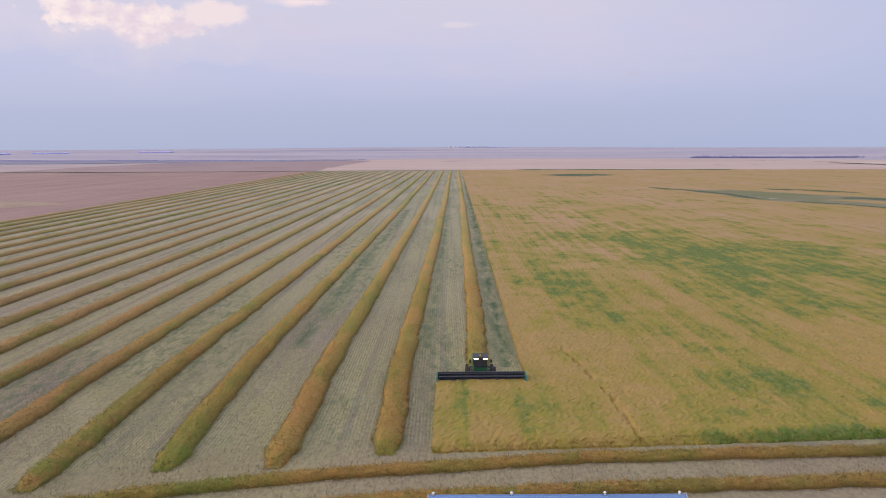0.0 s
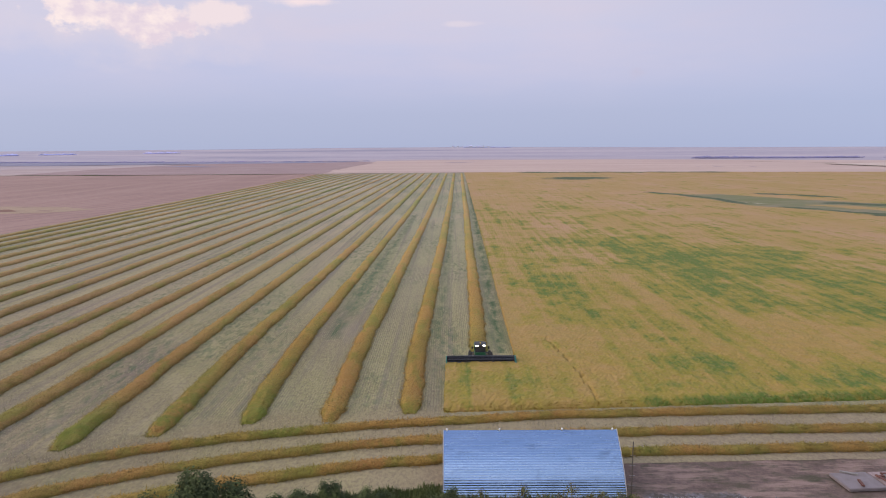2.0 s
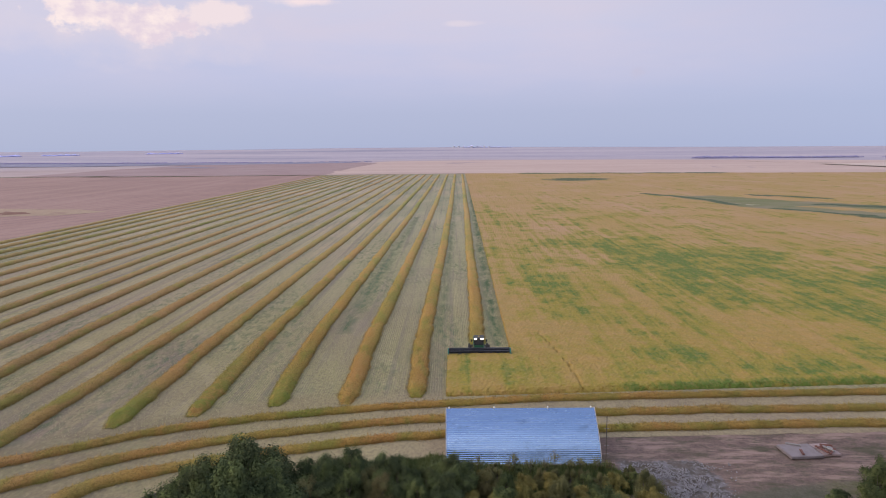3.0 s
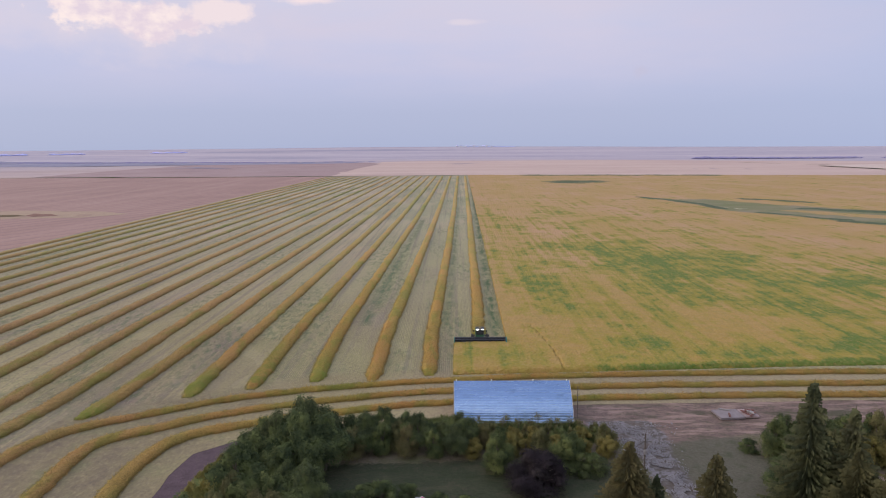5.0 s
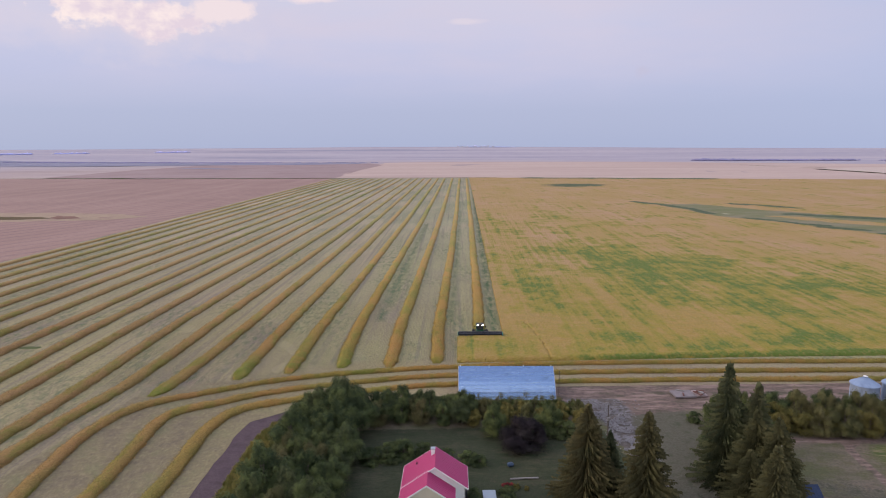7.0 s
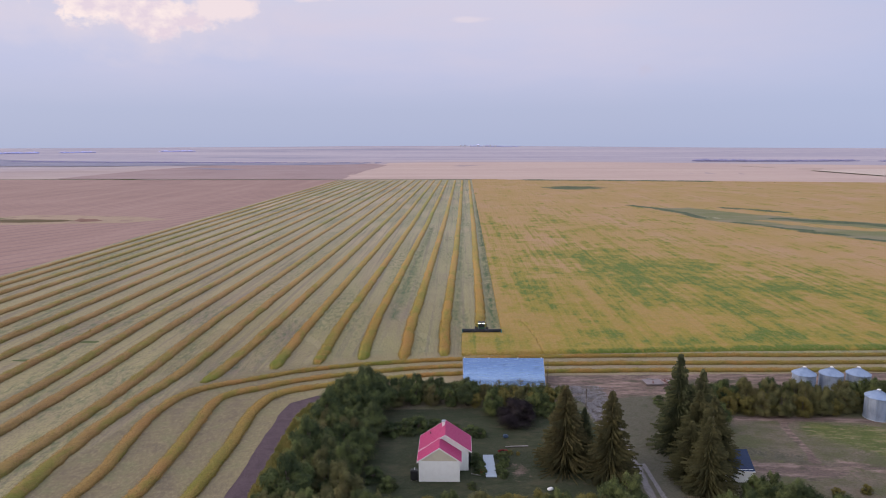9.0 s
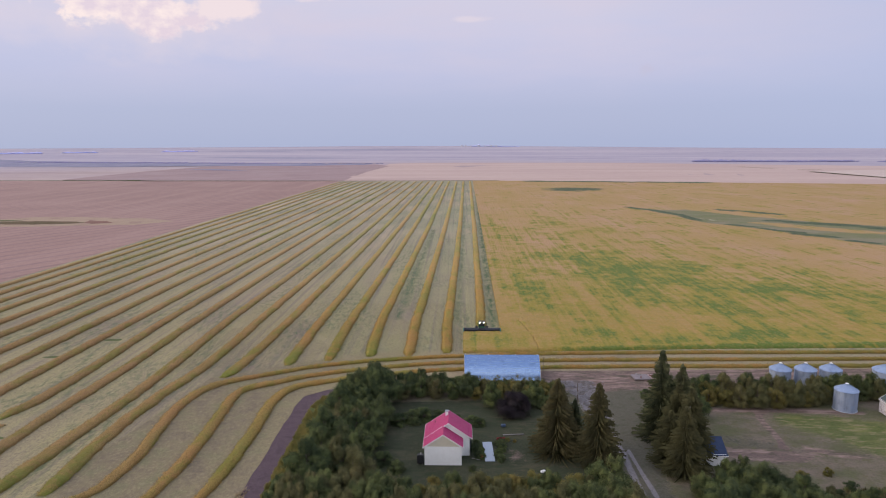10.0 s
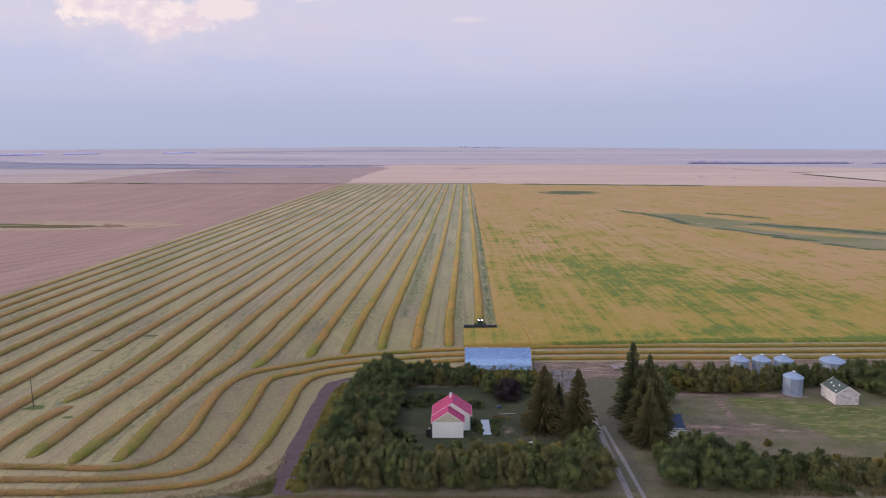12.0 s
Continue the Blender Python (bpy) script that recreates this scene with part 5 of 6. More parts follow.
GREEN_BLADES = ((0.050, 0.072, 0.026), (0.075, 0.105, 0.034), (0.115, 0.128, 0.046))
make_tall_grass("tall_grass", "rank dark green grass beside the arched shed", [(-34, 27.5), (-28, 31.8), (-12, 37.5), (-3, 39.2), (-2.6, 33), (-12, 31), (-28, 24.5)], 40000, 0.3, 0.8, 3, *GREEN_BLADES)
make_tall_grass("tall_grass", "weeds and grass along the shed's foot", [(-2.6, 30), (-2.6, 36.6), (17.2, 36.6), (21, 33), (20, 30)], 15000, 0.4, 1.0, 4, *GREEN_BLADES)
make_tall_grass("tall_grass", "yellow green weeds along the shelterbelt", [(-37.8, -30), (-38.0, 20), (-36, 26.0), (-32, 29), (-31, 25), (-34.0, 18), (-34.0, -30)], 34000, 0.3, 0.8, 5, (0.130, 0.140, 0.038), (0.190, 0.190, 0.052), (0.280, 0.220, 0.075))


make_tall_grass("tall_grass", "weeds and rough grass along the verge", [(54, -30), (54, -16), (66, -14), (90, -16), (124, -16), (124, -30)], 26000, 0.3, 0.9, 6, (0.060, 0.070, 0.026), (0.105, 0.105, 0.036), (0.170, 0.130, 0.060))


DRY_BLADES = ((0.150, 0.105, 0.055), (0.240, 0.175, 0.095), (0.340, 0.260, 0.150))
make_tall_grass("dry_grass", "pale dry grass along the stubble's rounded corner", [(-100, -34.6), (-62, -33.0), (-50, -28.6), (-43.4, -22), (-41.6, -15), (-40.6, -16), (-41.2, -24), (-47, -30.5), (-62, -35), (-100, -36)], 20000, 0.25, 0.6, 7, *DRY_BLADES)
make_tall_grass("tall_grass", "green grass tuft at the field's corner", [(-48, -31.2), (-44, -28.2), (-40.8, -25), (-40.0, -30), (-45, -32)], 5000, 0.2, 0.5, 8, (0.070, 0.085, 0.030), (0.115, 0.120, 0.040), (0.180, 0.150, 0.060))


def make_sapling(x, y, h, seed):
    """A bare twiggy sapling."""
    r = random.Random(seed)
    ob = thing("sapling", "bare twiggy sapling in front of the shed", "sapling", (x, y, 0), 0, "saplings along the shed")
    Build().tube((0, 0, -0.1), (r.uniform(-0.2, 0.2), 0, h), 0.035, 0.012, 5, False).part("stem", M_BARK, ob)
    for k in range(9):
        z, a = h * r.uniform(0.3, 0.9), r.uniform(0, math.tau)
        l = (h - z) * 0.6 + 0.25
        Build().tube((0, 0, z), (math.cos(a) * l * 0.7, math.sin(a) * l * 0.7, z + l), 0.022, 0.008, 4, False).part("twig", M_BARK, ob)
    crown = new("leaves", leaf_mesh("leaves", [(0, 0, h * 0.62, h * 0.28, h * 0.28, h * 0.34)], 150, 0.10, seed, M_LEAF_BR))
    crown.parent = ob


for k in range(13):
    make_sapling(-1.5 + k * 1.55 + rnd.uniform(-0.5, 0.5), rnd.uniform(33.4, 35.6), rnd.uniform(1.7, 3.2), 700 + k)


# dead tree and poles
def make_dead_tree():
    ob = thing("dead_tree", "bare grey dead tree trunk among spruces", "dead tree", (37.7, -8.6, 0))
    b = Build().tube((0, 0, -0.2), (0.1, 0, 13.0), 0.16, 0.04, 8)
    b.part("trunk", M_DEAD, ob)
    r = random.Random(8)
    for k in range(14):
        z, a = r.uniform(4, 11.5), r.uniform(0, math.tau)
        l = r.uniform(0.5, 1.6)
        Build().tube((0, 0, z), (math.cos(a) * l, math.sin(a) * l, z + r.uniform(-0.3, 0.3)), 0.05, 0.015, 5).part("branch", M_DEAD, ob)


make_dead_tree()


def make_pole(x, y, h, label, r=0.13, box=True):
    ob = thing("pole", label, "pole", (x, y, 0))
    Build().tube((0, 0, -0.3), (0, 0, h), r, r * 0.72, 10).part("shaft", M_BARK, ob)
    if box:
        Build().bevelled(-0.2, 0.2, -0.42, -0.12, h * 0.62, h * 0.62 + 0.6, 0.04).part("meter_box", M_DEAD, ob)
    return ob


make_pole(22.6, 18.0, 7.2, "weathered wooden utility pole in the yard")
make_pole(-112.0, 9.4, 7.5, "bare wooden pole standing in the stubble", 0.12, False)
pole = make_pole(17.4, 37.2, 6.4, "thin rusty steel mast beside the arched shed", 0.07, False)
for z in (1.5, 2.6, 3.7, 4.8, 5.8):
    Build().tube((-0.28, 0, z), (0.28, 0, z), 0.03).part("rung", M_DEAD, pole)
ground_sheet("weed_patch", [(-114.5, 8), (-112.5, 10.8), (-109.5, 10.4), (-109, 8.4), (-112, 7.6)], 0.19, M_WEEDS, "uncut weeds round the pole", "weeds", 0.4, 0.5)
for (x, y, rx, ry) in ((-111.6, 71, 3.0, 1.2), (-120.4, 54.7, 2.5, 1.0), (-99.6, 3.4, 1.6, 0.8), (-128, 62, 2.0, 1.0)):
    ground_sheet("weed_patch", [(x + rx * math.cos(a * 0.7), y + ry * math.sin(a * 0.7)) for a in range(9)], 0.135, M_WEEDS, "dark green weed patch in the stubble", "weeds", 0.5, 0.6)

# ---- arched steel shed ----
# part of the sky's blue reflection is put into this steel tint
M_SHED = mat_galvanised("galvanised_arch_steel", (0.27, 0.37, 0.52), (0.31, 0.41, 0.56), 0.2, 0.92, (0.25, 3, 3))
M_SHEDEND = mat_plain("shed_end_steel", (0.42, 0.42, 0.44), 0.6, 0.3, (0.3, 0.2, 0.16), 0.5)
M_WHITE = mat_plain("white_paint", (0.74, 0.73, 0.71), 0.7, 0, (0.5, 0.46, 0.42), 0.35, 2)


def make_arch_shed():
    ob = thing("arched_shed", "long galvanised steel arch shed with ribbed curved roof", "shed", (7.2, 42.0, 0))
    half, length, top = 4.9, 19.5, 5.55


    def prof(a):
        """A pointed arch: straight towards the ridge, upright at the foot."""
        u = max(-1.0, min(1.0, math.cos(a)))
        return half * u, top * (1 - abs(u)) ** 0.62


    b = Build()
    n = 220
    for k in range(n + 1):
        a = math.acos(1 - 2 * (0.5 - 0.5 * math.copysign(1 - (1 - abs(1 - 2 * k / n)) ** 1.5, 1 - 2 * k / n)))
        y, z = prof(a)
        foot = abs(1 - 2 * k / n)
        rib = (0.012 + 0.045 * max(0.0, (foot - 0.55) / 0.45)) * (0.0, 0.6, 1.0, 0.6)[k % 4]
        s = 1 - rib / 5
        b.v += [(-length / 2, -y * s, z * s), (length / 2, -y * s, z * s)]
    for k in range(n):
        b.f.append((2 * k, 2 * k + 1, 2 * k + 3, 2 * k + 2))
    shell = b.part("shell", M_SHED, ob)
    shell.modifiers.new("sheet", "SOLIDIFY").thickness = 0.03
    for x in (-length / 2 + 0.06, length / 2 - 0.06):
        e = Build()
        pts = [(x, -prof(math.pi * k / 30)[0] * 0.97, prof(math.pi * k / 30)[1] * 0.97) for k in range(31)]
        e.slab(pts, 0.06)
        e.part("end_wall", M_SHEDEND, ob)
        t = Build()
        for k in range(60):
            p, q = prof(math.pi * k / 60), prof(math.pi * (k + 1) / 60)
            t.tube((x, -p[0] * 1.01, p[1] * 1.01), (x, -q[0] * 1.01, q[1] * 1.01), 0.045, n=6, caps=False)
        t.part("edge_trim", M_SHEDEND, ob)
    for x in (-9.3, -3.4, 3.6, 9.2):
        Build().lathe([(0.08, top - 0.1), (0.08, top + 0.1), (0.13, top + 0.12), (0.03, top + 0.22)], 10, (x, 0)).part("roof_vent", M_WHITE, ob)
    f = Build().box(-length / 2 - 0.15, length / 2 + 0.15, -half - 0.06, -half + 0.2, -0.2, 0.16)
    f.box(-length / 2 - 0.15, length / 2 + 0.15, half - 0.2, half + 0.06, -0.2, 0.16)
    f.part("foundation", M_STONE, ob, "grey concrete foundation")


make_arch_shed()

# ---- house ----
M_ROOF = Mat("crimson_metal_roof", 0.45, 0.0, 0.4)
M_ROOF.color(M_ROOF.mix(M_ROOF.ramp(M_ROOF.noise(0.8, 5, at=M_ROOF.obj), (0.35, 0.0), (0.75, 0.5)), (0.40, 0.028, 0.125), (0.33, 0.032, 0.115)))
M_ROOF = M_ROOF.m
M_SIDING = mat_plain("white_siding", (0.86, 0.86, 0.83), 0.75, 0, (0.74, 0.73, 0.69), 0.4, 1.2)
M_CREAM = mat_plain("cream_gable_siding", (0.60, 0.55, 0.42), 0.8, 0, (0.5, 0.45, 0.35), 0.4, 1.2)
M_TRIM = mat_plain("white_trim", (0.80, 0.78, 0.76), 0.6, 0, (0.6, 0.57, 0.55), 0.3, 3)
M_BLACK = mat_plain("black_plastic", (0.02, 0.02, 0.022), 0.5, 0, (0.05, 0.05, 0.05), 0.3)
M_GLASS = mat_plain("dark_window_glass", (0.03, 0.035, 0.045), 0.08, 0, (0.06, 0.07, 0.08), 0.2, 2, 0.8)
M_NAVYTUB = mat_plain("blue_plastic", (0.05, 0.08, 0.14), 0.5, 0, (0.1, 0.12, 0.15), 0.3)
M_CONC = mat_plain("pale_concrete", (0.34, 0.39, 0.45), 0.85, 0, (0.34, 0.34, 0.35), 0.5, 1.5)


def gable_roof(ob, x0, x1, y0, y1, eave, ridge, xr, over=0.28, thick=0.10, mat=None, seams=True):
    """Two roof planes whose ridge runs north, with standing seams and white barge boards."""
    for side, xe in ((-1, x0), (1, x1)):
        dx = xe - xr
        slope = (ridge - eave) / abs(dx)
        xo = xe + side * over
        zo = eave - slope * over
        pts = [(xr, y0 - over, ridge), (xr, y1 + over, ridge), (xo, y1 + over, zo), (xo, y0 - over, zo)]
        if side > 0:
            pts = pts[::-1]
        pane = Build().slab(pts, thick).part("roof_plane", mat, ob)
        if seams:
            s = Build()
            k = y0 - over + 0.3
            while k < y1 + over:
                s.tube((xr, k, ridge + 0.02), (xo, k, zo + 0.02), 0.018, n=4, caps=False)
                k += 0.45
            s.part("roof_seams", mat, pane)
        for y in (y0 - over - 0.02, y1 + over + 0.02):
            w = 0.025
            Build().slab([(xr, y - w, ridge + 0.03), (xo, y - w, zo + 0.03), (xo, y - w, zo - 0.2), (xr, y - w, ridge - 0.2)], 2 * w).part("barge_board", M_TRIM, ob)
        Build().box(xo - 0.04, xo + 0.04, y0 - over, y1 + over, zo - 0.16, zo + 0.0).part("gutter", M_TRIM, ob)


def boards(x0, x1, y, z0, z1, step=0.25):
    b = Build()
    z = z0
    while z < z1 - 0.02:
        b.add([(x0, y, z), (x1, y, z), (x1, y - 0.035, z + 0.01), (x0, y - 0.035, z + 0.01), (x0, y - 0.004, min(z + step, z1)), (x1, y - 0.004, min(z + step, z1))], [(0, 1, 2, 3), (3, 2, 5, 4)])
        z += step
    return b


def make_house():
    ob = thing("farm_house", "small white farmhouse with crimson metal gable roof", "house")
    # main block
    x0, x1, xr, y0, y1, ev, rg = -10.3, -1.6, -5.9, -2.6, 3.0, 3.95, 6.85
    w = Build()
    w.box(x0, x0 + 0.2, y0, y1, 0, ev).box(x1 - 0.2, x1, y0, y1, 0, ev)
    w.slab([(x0, y0, 0), (x1, y0, 0), (x1, y0, ev), (xr, y0, rg - 0.1), (x0, y0, ev)], 0.2)
    w.slab([(x0, y1 - 0.2, 0), (x1, y1 - 0.2, 0), (x1, y1 - 0.2, ev), (xr, y1 - 0.2, rg - 0.1), (x0, y1 - 0.2, ev)], 0.2)
    w.part("wall", M_SIDING, ob)
    gable_roof(ob, x0, x1, y0, y1, ev, rg, xr, 0.3, mat=M_ROOF)
    # lower wing towards the road
    a0, a1, ar, b0, b1, aev, arg = -10.34, -3.35, -6.85, -6.3, -2.62, 3.9, 6.25
    w = Build()
    w.box(a0, a0 + 0.2, b0 + 0.2, b1, 0, aev).box(a1 - 0.2, a1, b0 + 0.2, b1, 0, aev)
    w.slab([(a0, b0, 0), (a1, b0, 0), (a1, b0, aev - 0.05), (a0, b0, aev - 0.05)], -0.2)
    w.part("wall", M_SIDING, ob)
    g = Build()
    g.slab([(a0 + 0.02, b0, aev - 0.05), (a1 - 0.02, b0, aev - 0.05), (ar, b0, arg - 0.15)], -0.2)
    g.part("gable", M_CREAM, ob, "cream boarded gable")
    boards(a0, a1, b0 - 0.004, 0.3, aev - 0.06).part("siding", M_SIDING, ob)
    gable_roof(ob, a0, a1, b0, b1 - 0.32, aev, arg, ar, 0.3, mat=M_ROOF)
    Build().box(a0 - 0.06, a1 + 0.06, b0 - 0.06, b0 + 0.2, -0.1, 0.3).part("foundation", M_CONC, ob, "grey concrete foundation")
    ch = Build().bevelled(-6.55, -6.0, 1.3, 1.9, 5.9, 7.45, 0.03).part("chimney", M_TRIM, ob, "white chimney stack")
    Build().bevelled(-6.62, -5.93, 1.23, 1.97, 7.42, 7.52, 0.02).part("chimney_cap", M_CONC, ch)
    Build().tube((-8.6, 1.4, 4.6), (-8.6, 1.4, 5.4), 0.09).part("vent_pipe", M_BLACK, ob)
    Build().box(-1.62, -1.45, -1.6, -0.5, 1.2, 2.4).part("window", M_GLASS, ob)
    for x in (a0 + 0.06, a1 - 0.06):
        Build().tube((x, b0 - 0.09, 0.25), (x, b0 - 0.09, aev - 0.1), 0.045, n=8).part("downpipe", M_TRIM, ob)
    return ob


make_house()


def make_tank():
    ob = thing("oil_tank", "black upright fuel tank against the house wall", "tank", (-11.15, -5.9, 0))
    Build().bevelled(-0.62, 0.62, -0.5, 0.5, 0.25, 2.0, 0.12).part("tank", M_BLACK, ob)
    for x in (-0.45, 0.45):
        for y in (-0.35, 0.35):
            Build().tube((x, y, 0), (x, y, 0.35), 0.05).part("leg", M_DEAD, ob)
    Build().tube((0.1, 0, 1.95), (0.1, 0, 2.3), 0.06).part("filler_cap", M_TRIM, ob)


make_tank()
tagged(Build().bevelled(-0.38, 0.38, -0.3, 0.3, 0, 0.8, 0.05).part("heat_pump", M_TRIM), "small white utility box by the wall", "utility box").matrix_basis = pose(-11.0, -4.4, 2.0 - 1.85)
pad = tagged(Build().bevelled(-0.95, 0.95, -4.0, 4.0, 0, 0.14, 0.03).part("concrete_pad", M_CONC), "pale bluish concrete pad on the lawn", "concrete pad", "", "structure")
pad.matrix_basis = pose(1.95, -1.0, 0.12, 0, 0, 2)
tagged(Build().bevelled(-0.9, 0.9, -0.07, 0.07, 0, 0.12, 0.02).part("plank", M_DEAD), "grey loose plank lying on grass", "plank").matrix_basis = pose(-0.6, -4.2, 0.16, 0, 0, -25)
tagged(Build().bevelled(-2.2, 2.2, -0.14, 0.14, 0, 0.2, 0.04).part("log_rail", M_DEAD), "long pale log lying on the lawn", "log").matrix_basis = pose(7.4, 6.4, 0.14, 0, 0, 5)
tagged(Build().bevelled(-0.5, 0.5, -0.4, 0.4, 0, 0.55, 0.15).part("tub", M_NAVYTUB), "small dark blue tub on the lawn", "tub").matrix_basis = pose(5.6, 10.4, 0.14, 0, 0, 12)
tagged(Build().bevelled(-0.5, 0.5, -0.3, 0.3, 0, 0.4, 0.1).part("crate", M_TRIM), "white crate on the grass", "crate").matrix_basis = pose(11.6, -9.0, 0.14, 0, 0, 30)
M_REDP = mat_plain("red_plastic", (0.42, 0.035, 0.03), 0.45, 0, (0.3, 0.05, 0.04), 0.3)
tagged(Build().lathe([(0.32, 0), (0.36, 0.25), (0.36, 0.7), (0.2, 0.78)], 12).part("red_can", M_REDP), "small red can beside the pad", "can").matrix_basis = pose(0.5, -3.6, 0.15)

# ---- grain bins ----
M_BIN = mat_galvanised("bin_steel", (0.24, 0.285, 0.375), (0.29, 0.335, 0.42), 0.6, 0.35, (3, 3, 0.4))
M_BINROOF = mat_galvanised("bin_roof_steel", (0.25, 0.32, 0.45), (0.30, 0.37, 0.50), 0.5, 0.5, (1, 1, 1))


def make_bin(x, y, r, eave, peak, label, turn=0.0):
    ob = thing("grain_bin", label, "grain bin", (x, y, 0), turn, "grain bins")
    rings = [(r + (0.022 if k % 2 else -0.012), 0.15 + (eave - 0.15) * k / 72) for k in range(73)]
    Build().lathe(rings, 40, close_top=False).part("wall", M_BIN, ob)
    seams = Build()
    for k in range(8):
        a = k * math.tau / 8 + 0.2
        seams.box(-0.03, 0.03, -0.02, 0.05, 0.15, eave, pose(r * math.cos(a), r * math.sin(a), 0, 0, 0, math.degrees(a) - 90))
    seams.part("wall_seams", M_BIN, ob)
    Build().lathe([(r + 0.16, eave - 0.08), (r + 0.16, eave), (0.32, peak - 0.28), (0.32, peak - 0.12)], 40).part("roof", M_BINROOF, ob)
    ribs = Build()
    for k in range(24):
        a = k * math.tau / 24
        ribs.tube(((r + 0.14) * math.cos(a), (r + 0.14) * math.sin(a), eave + 0.02), (0.34 * math.cos(a), 0.34 * math.sin(a), peak - 0.26), 0.03, n=4, caps=False)
    ribs.part("roof_ribs", M_BINROOF, ob)
    Build().lathe([(0.36, peak - 0.14), (0.40, peak - 0.06), (0.12, peak + 0.04)], 16).part("cap", M_TRIM, ob, "pale filler cap")
    Build().lathe([(r + 0.2, -0.1), (r + 0.2, 0.17)], 40).part("foundation", M_CONC, ob, "concrete ring foundation")
    d = Build().bevelled(-0.4, 0.4, -0.08, 0.02, 0.5, 1.7, 0.03).part("door", M_BINROOF, ob)
    d.matrix_basis = pose(0.3, -r, 0)
    l = Build()
    for s in (-0.2, 0.2):
        l.tube((s, 0, 0.4), (s, 0, eave), 0.025, n=5)
    z = 0.6
    while z < eave:
        l.tube((-0.2, 0, z), (0.2, 0, z), 0.018, n=5)
        z += 0.32
    l.part("ladder", M_BINROOF, ob).matrix_basis = pose(-r * 0.55, -r * 0.88, 0, 0, 0, -32)


make_bin(83.4, 20.8, 2.35, 4.75, 6.25, "galvanised grain bin standing alone in grass")
for x in (75.0, 81.1, 87.2):
    make_bin(x, 33.9, 2.4, 4.9, 6.45, "galvanised grain bin in a row behind the hedge", x)
make_bin(101.4, 34.5, 3.2, 4.4, 6.2, "low wide galvanised grain bin behind trees")

# ---- outbuildings ----
M_PEEL = mat_peeling()
M_SHINGLE = mat_plain("dark_green_shingles", (0.055, 0.075, 0.068), 0.9, 0, (0.10, 0.12, 0.11), 0.5, 2)
M_NAVY = mat_plain("navy_roofing", (0.020, 0.036, 0.085), 0.6, 0.0, (0.03, 0.05, 0.10), 0.4, 1.5)


def make_granary():
    ob = thing("granary", "old granary with peeling white boards and green shingle roof", "granary", (93.2, 16.5, 0))
    hx, hy, ev, rg = 2.85, 3.2, 3.1, 4.95
    for y, s in ((-hy, -1), (hy, 1)):
        w = Build().slab([(-hx, y, 0.1), (hx, y, 0.1), (hx, y, ev), (0, y, rg - 0.08), (-hx, y, ev)], 0.14 * s)
        w.part("gable_wall", M_PEEL, ob)
    for x in (-hx, hx):
        Build().box(x - 0.07, x + 0.07, -hy, hy, 0.1, ev).part("wall", M_PEEL, ob)
    z = 0.15
    while z < rg - 0.3:
        half = hx if z < ev else hx * (rg - z - 0.15) / (rg - ev)
        bd = Build()
        bd.add([(-half, -hy - 0.004, z), (half, -hy - 0.004, z), (half, -hy - 0.05, z + 0.01), (-half, -hy - 0.05, z + 0.01), (-half, -hy - 0.012, z + 0.27), (half, -hy - 0.012, z + 0.27)], [(0, 1, 2, 3), (3, 2, 5, 4)])
        bd.part("board", M_PEEL, ob)
        if z < ev - 0.2:
            bd = Build()
            x = -hx - 0.07
            bd.add([(x - 0.004, hy, z), (x - 0.004, -hy, z), (x - 0.05, -hy, z + 0.01), (x - 0.05, hy, z + 0.01), (x - 0.012, hy, z + 0.27), (x - 0.012, -hy, z + 0.27)], [(0, 1, 2, 3), (3, 2, 5, 4)])
            bd.part("board", M_PEEL, ob)
        z += 0.27
    gable_roof(ob, -hx, hx, -hy, hy, ev, rg, 0, 0.22, 0.1, M_SHINGLE, False)
    slope = Vector((-hx, 0, ev - rg)).normalized()
    for u, y in ((0.9, -1.2), (1.9, -0.2), (1.5, 1.4), (2.7, -2.4)):
        c = slope * u + Vector((0, y, rg + 0.02))
        p = Build()
        n = Vector((rg - ev, 0, -hx)).normalized() * -1
        q = [c + Vector((0, dy, 0)) + slope * du + Vector((0, 0, 0.03)) for du, dy in ((0, 0), (0.32, 0), (0.32, 0.4), (0, 0.4))]
        p.slab(q, 0.02)
        p.part("bare_patch", M_TRIM, ob, "pale patch of missing shingles")


make_granary()


def make_garage():
    ob = thing("garage", "small garage with dark navy blue roof", "garage", (42.7, -2.6, 0))
    hx, hy, ev, rg = 3.3, 3.3, 2.4, 4.3
    for y, s in ((-hy, -1), (hy, 1)):
        Build().box(-hx, hx, y - 0.08, y + 0.08, 0, ev).part("wall", M_SIDING, ob)
    for x in (-hx, hx):
        Build().slab([(x, -hy, 0), (x, hy, 0), (x, hy, ev), (x, 0, rg - 0.08), (x, -hy, ev)], 0.14).part("gable_wall", M_SIDING, ob)
    for s in (-1, 1):
        o = hy + 0.35
        zo = ev - 0.35 * (rg - ev) / hy
        pts = [(-hx - 0.3, 0, rg), (-hx - 0.3, s * o, zo), (hx + 0.3, s * o, zo), (hx + 0.3, 0, rg)]
        pane = Build().slab(pts, 0.1).part("roof_plane", M_NAVY, ob)
        k = Build()
        x = -hx
        while x < hx + 0.3:
            k.tube((x, 0, rg + 0.03), (x, s * o, zo + 0.03), 0.02, n=4, caps=False)
            x += 0.45
        k.part("roof_seams", M_NAVY, pane)
        Build().box(-hx - 0.32, hx + 0.32, s * o - 0.05, s * o + 0.05, zo - 0.16, zo + 0.01).part("gutter", M_TRIM, ob, "white gutter")


make_garage()


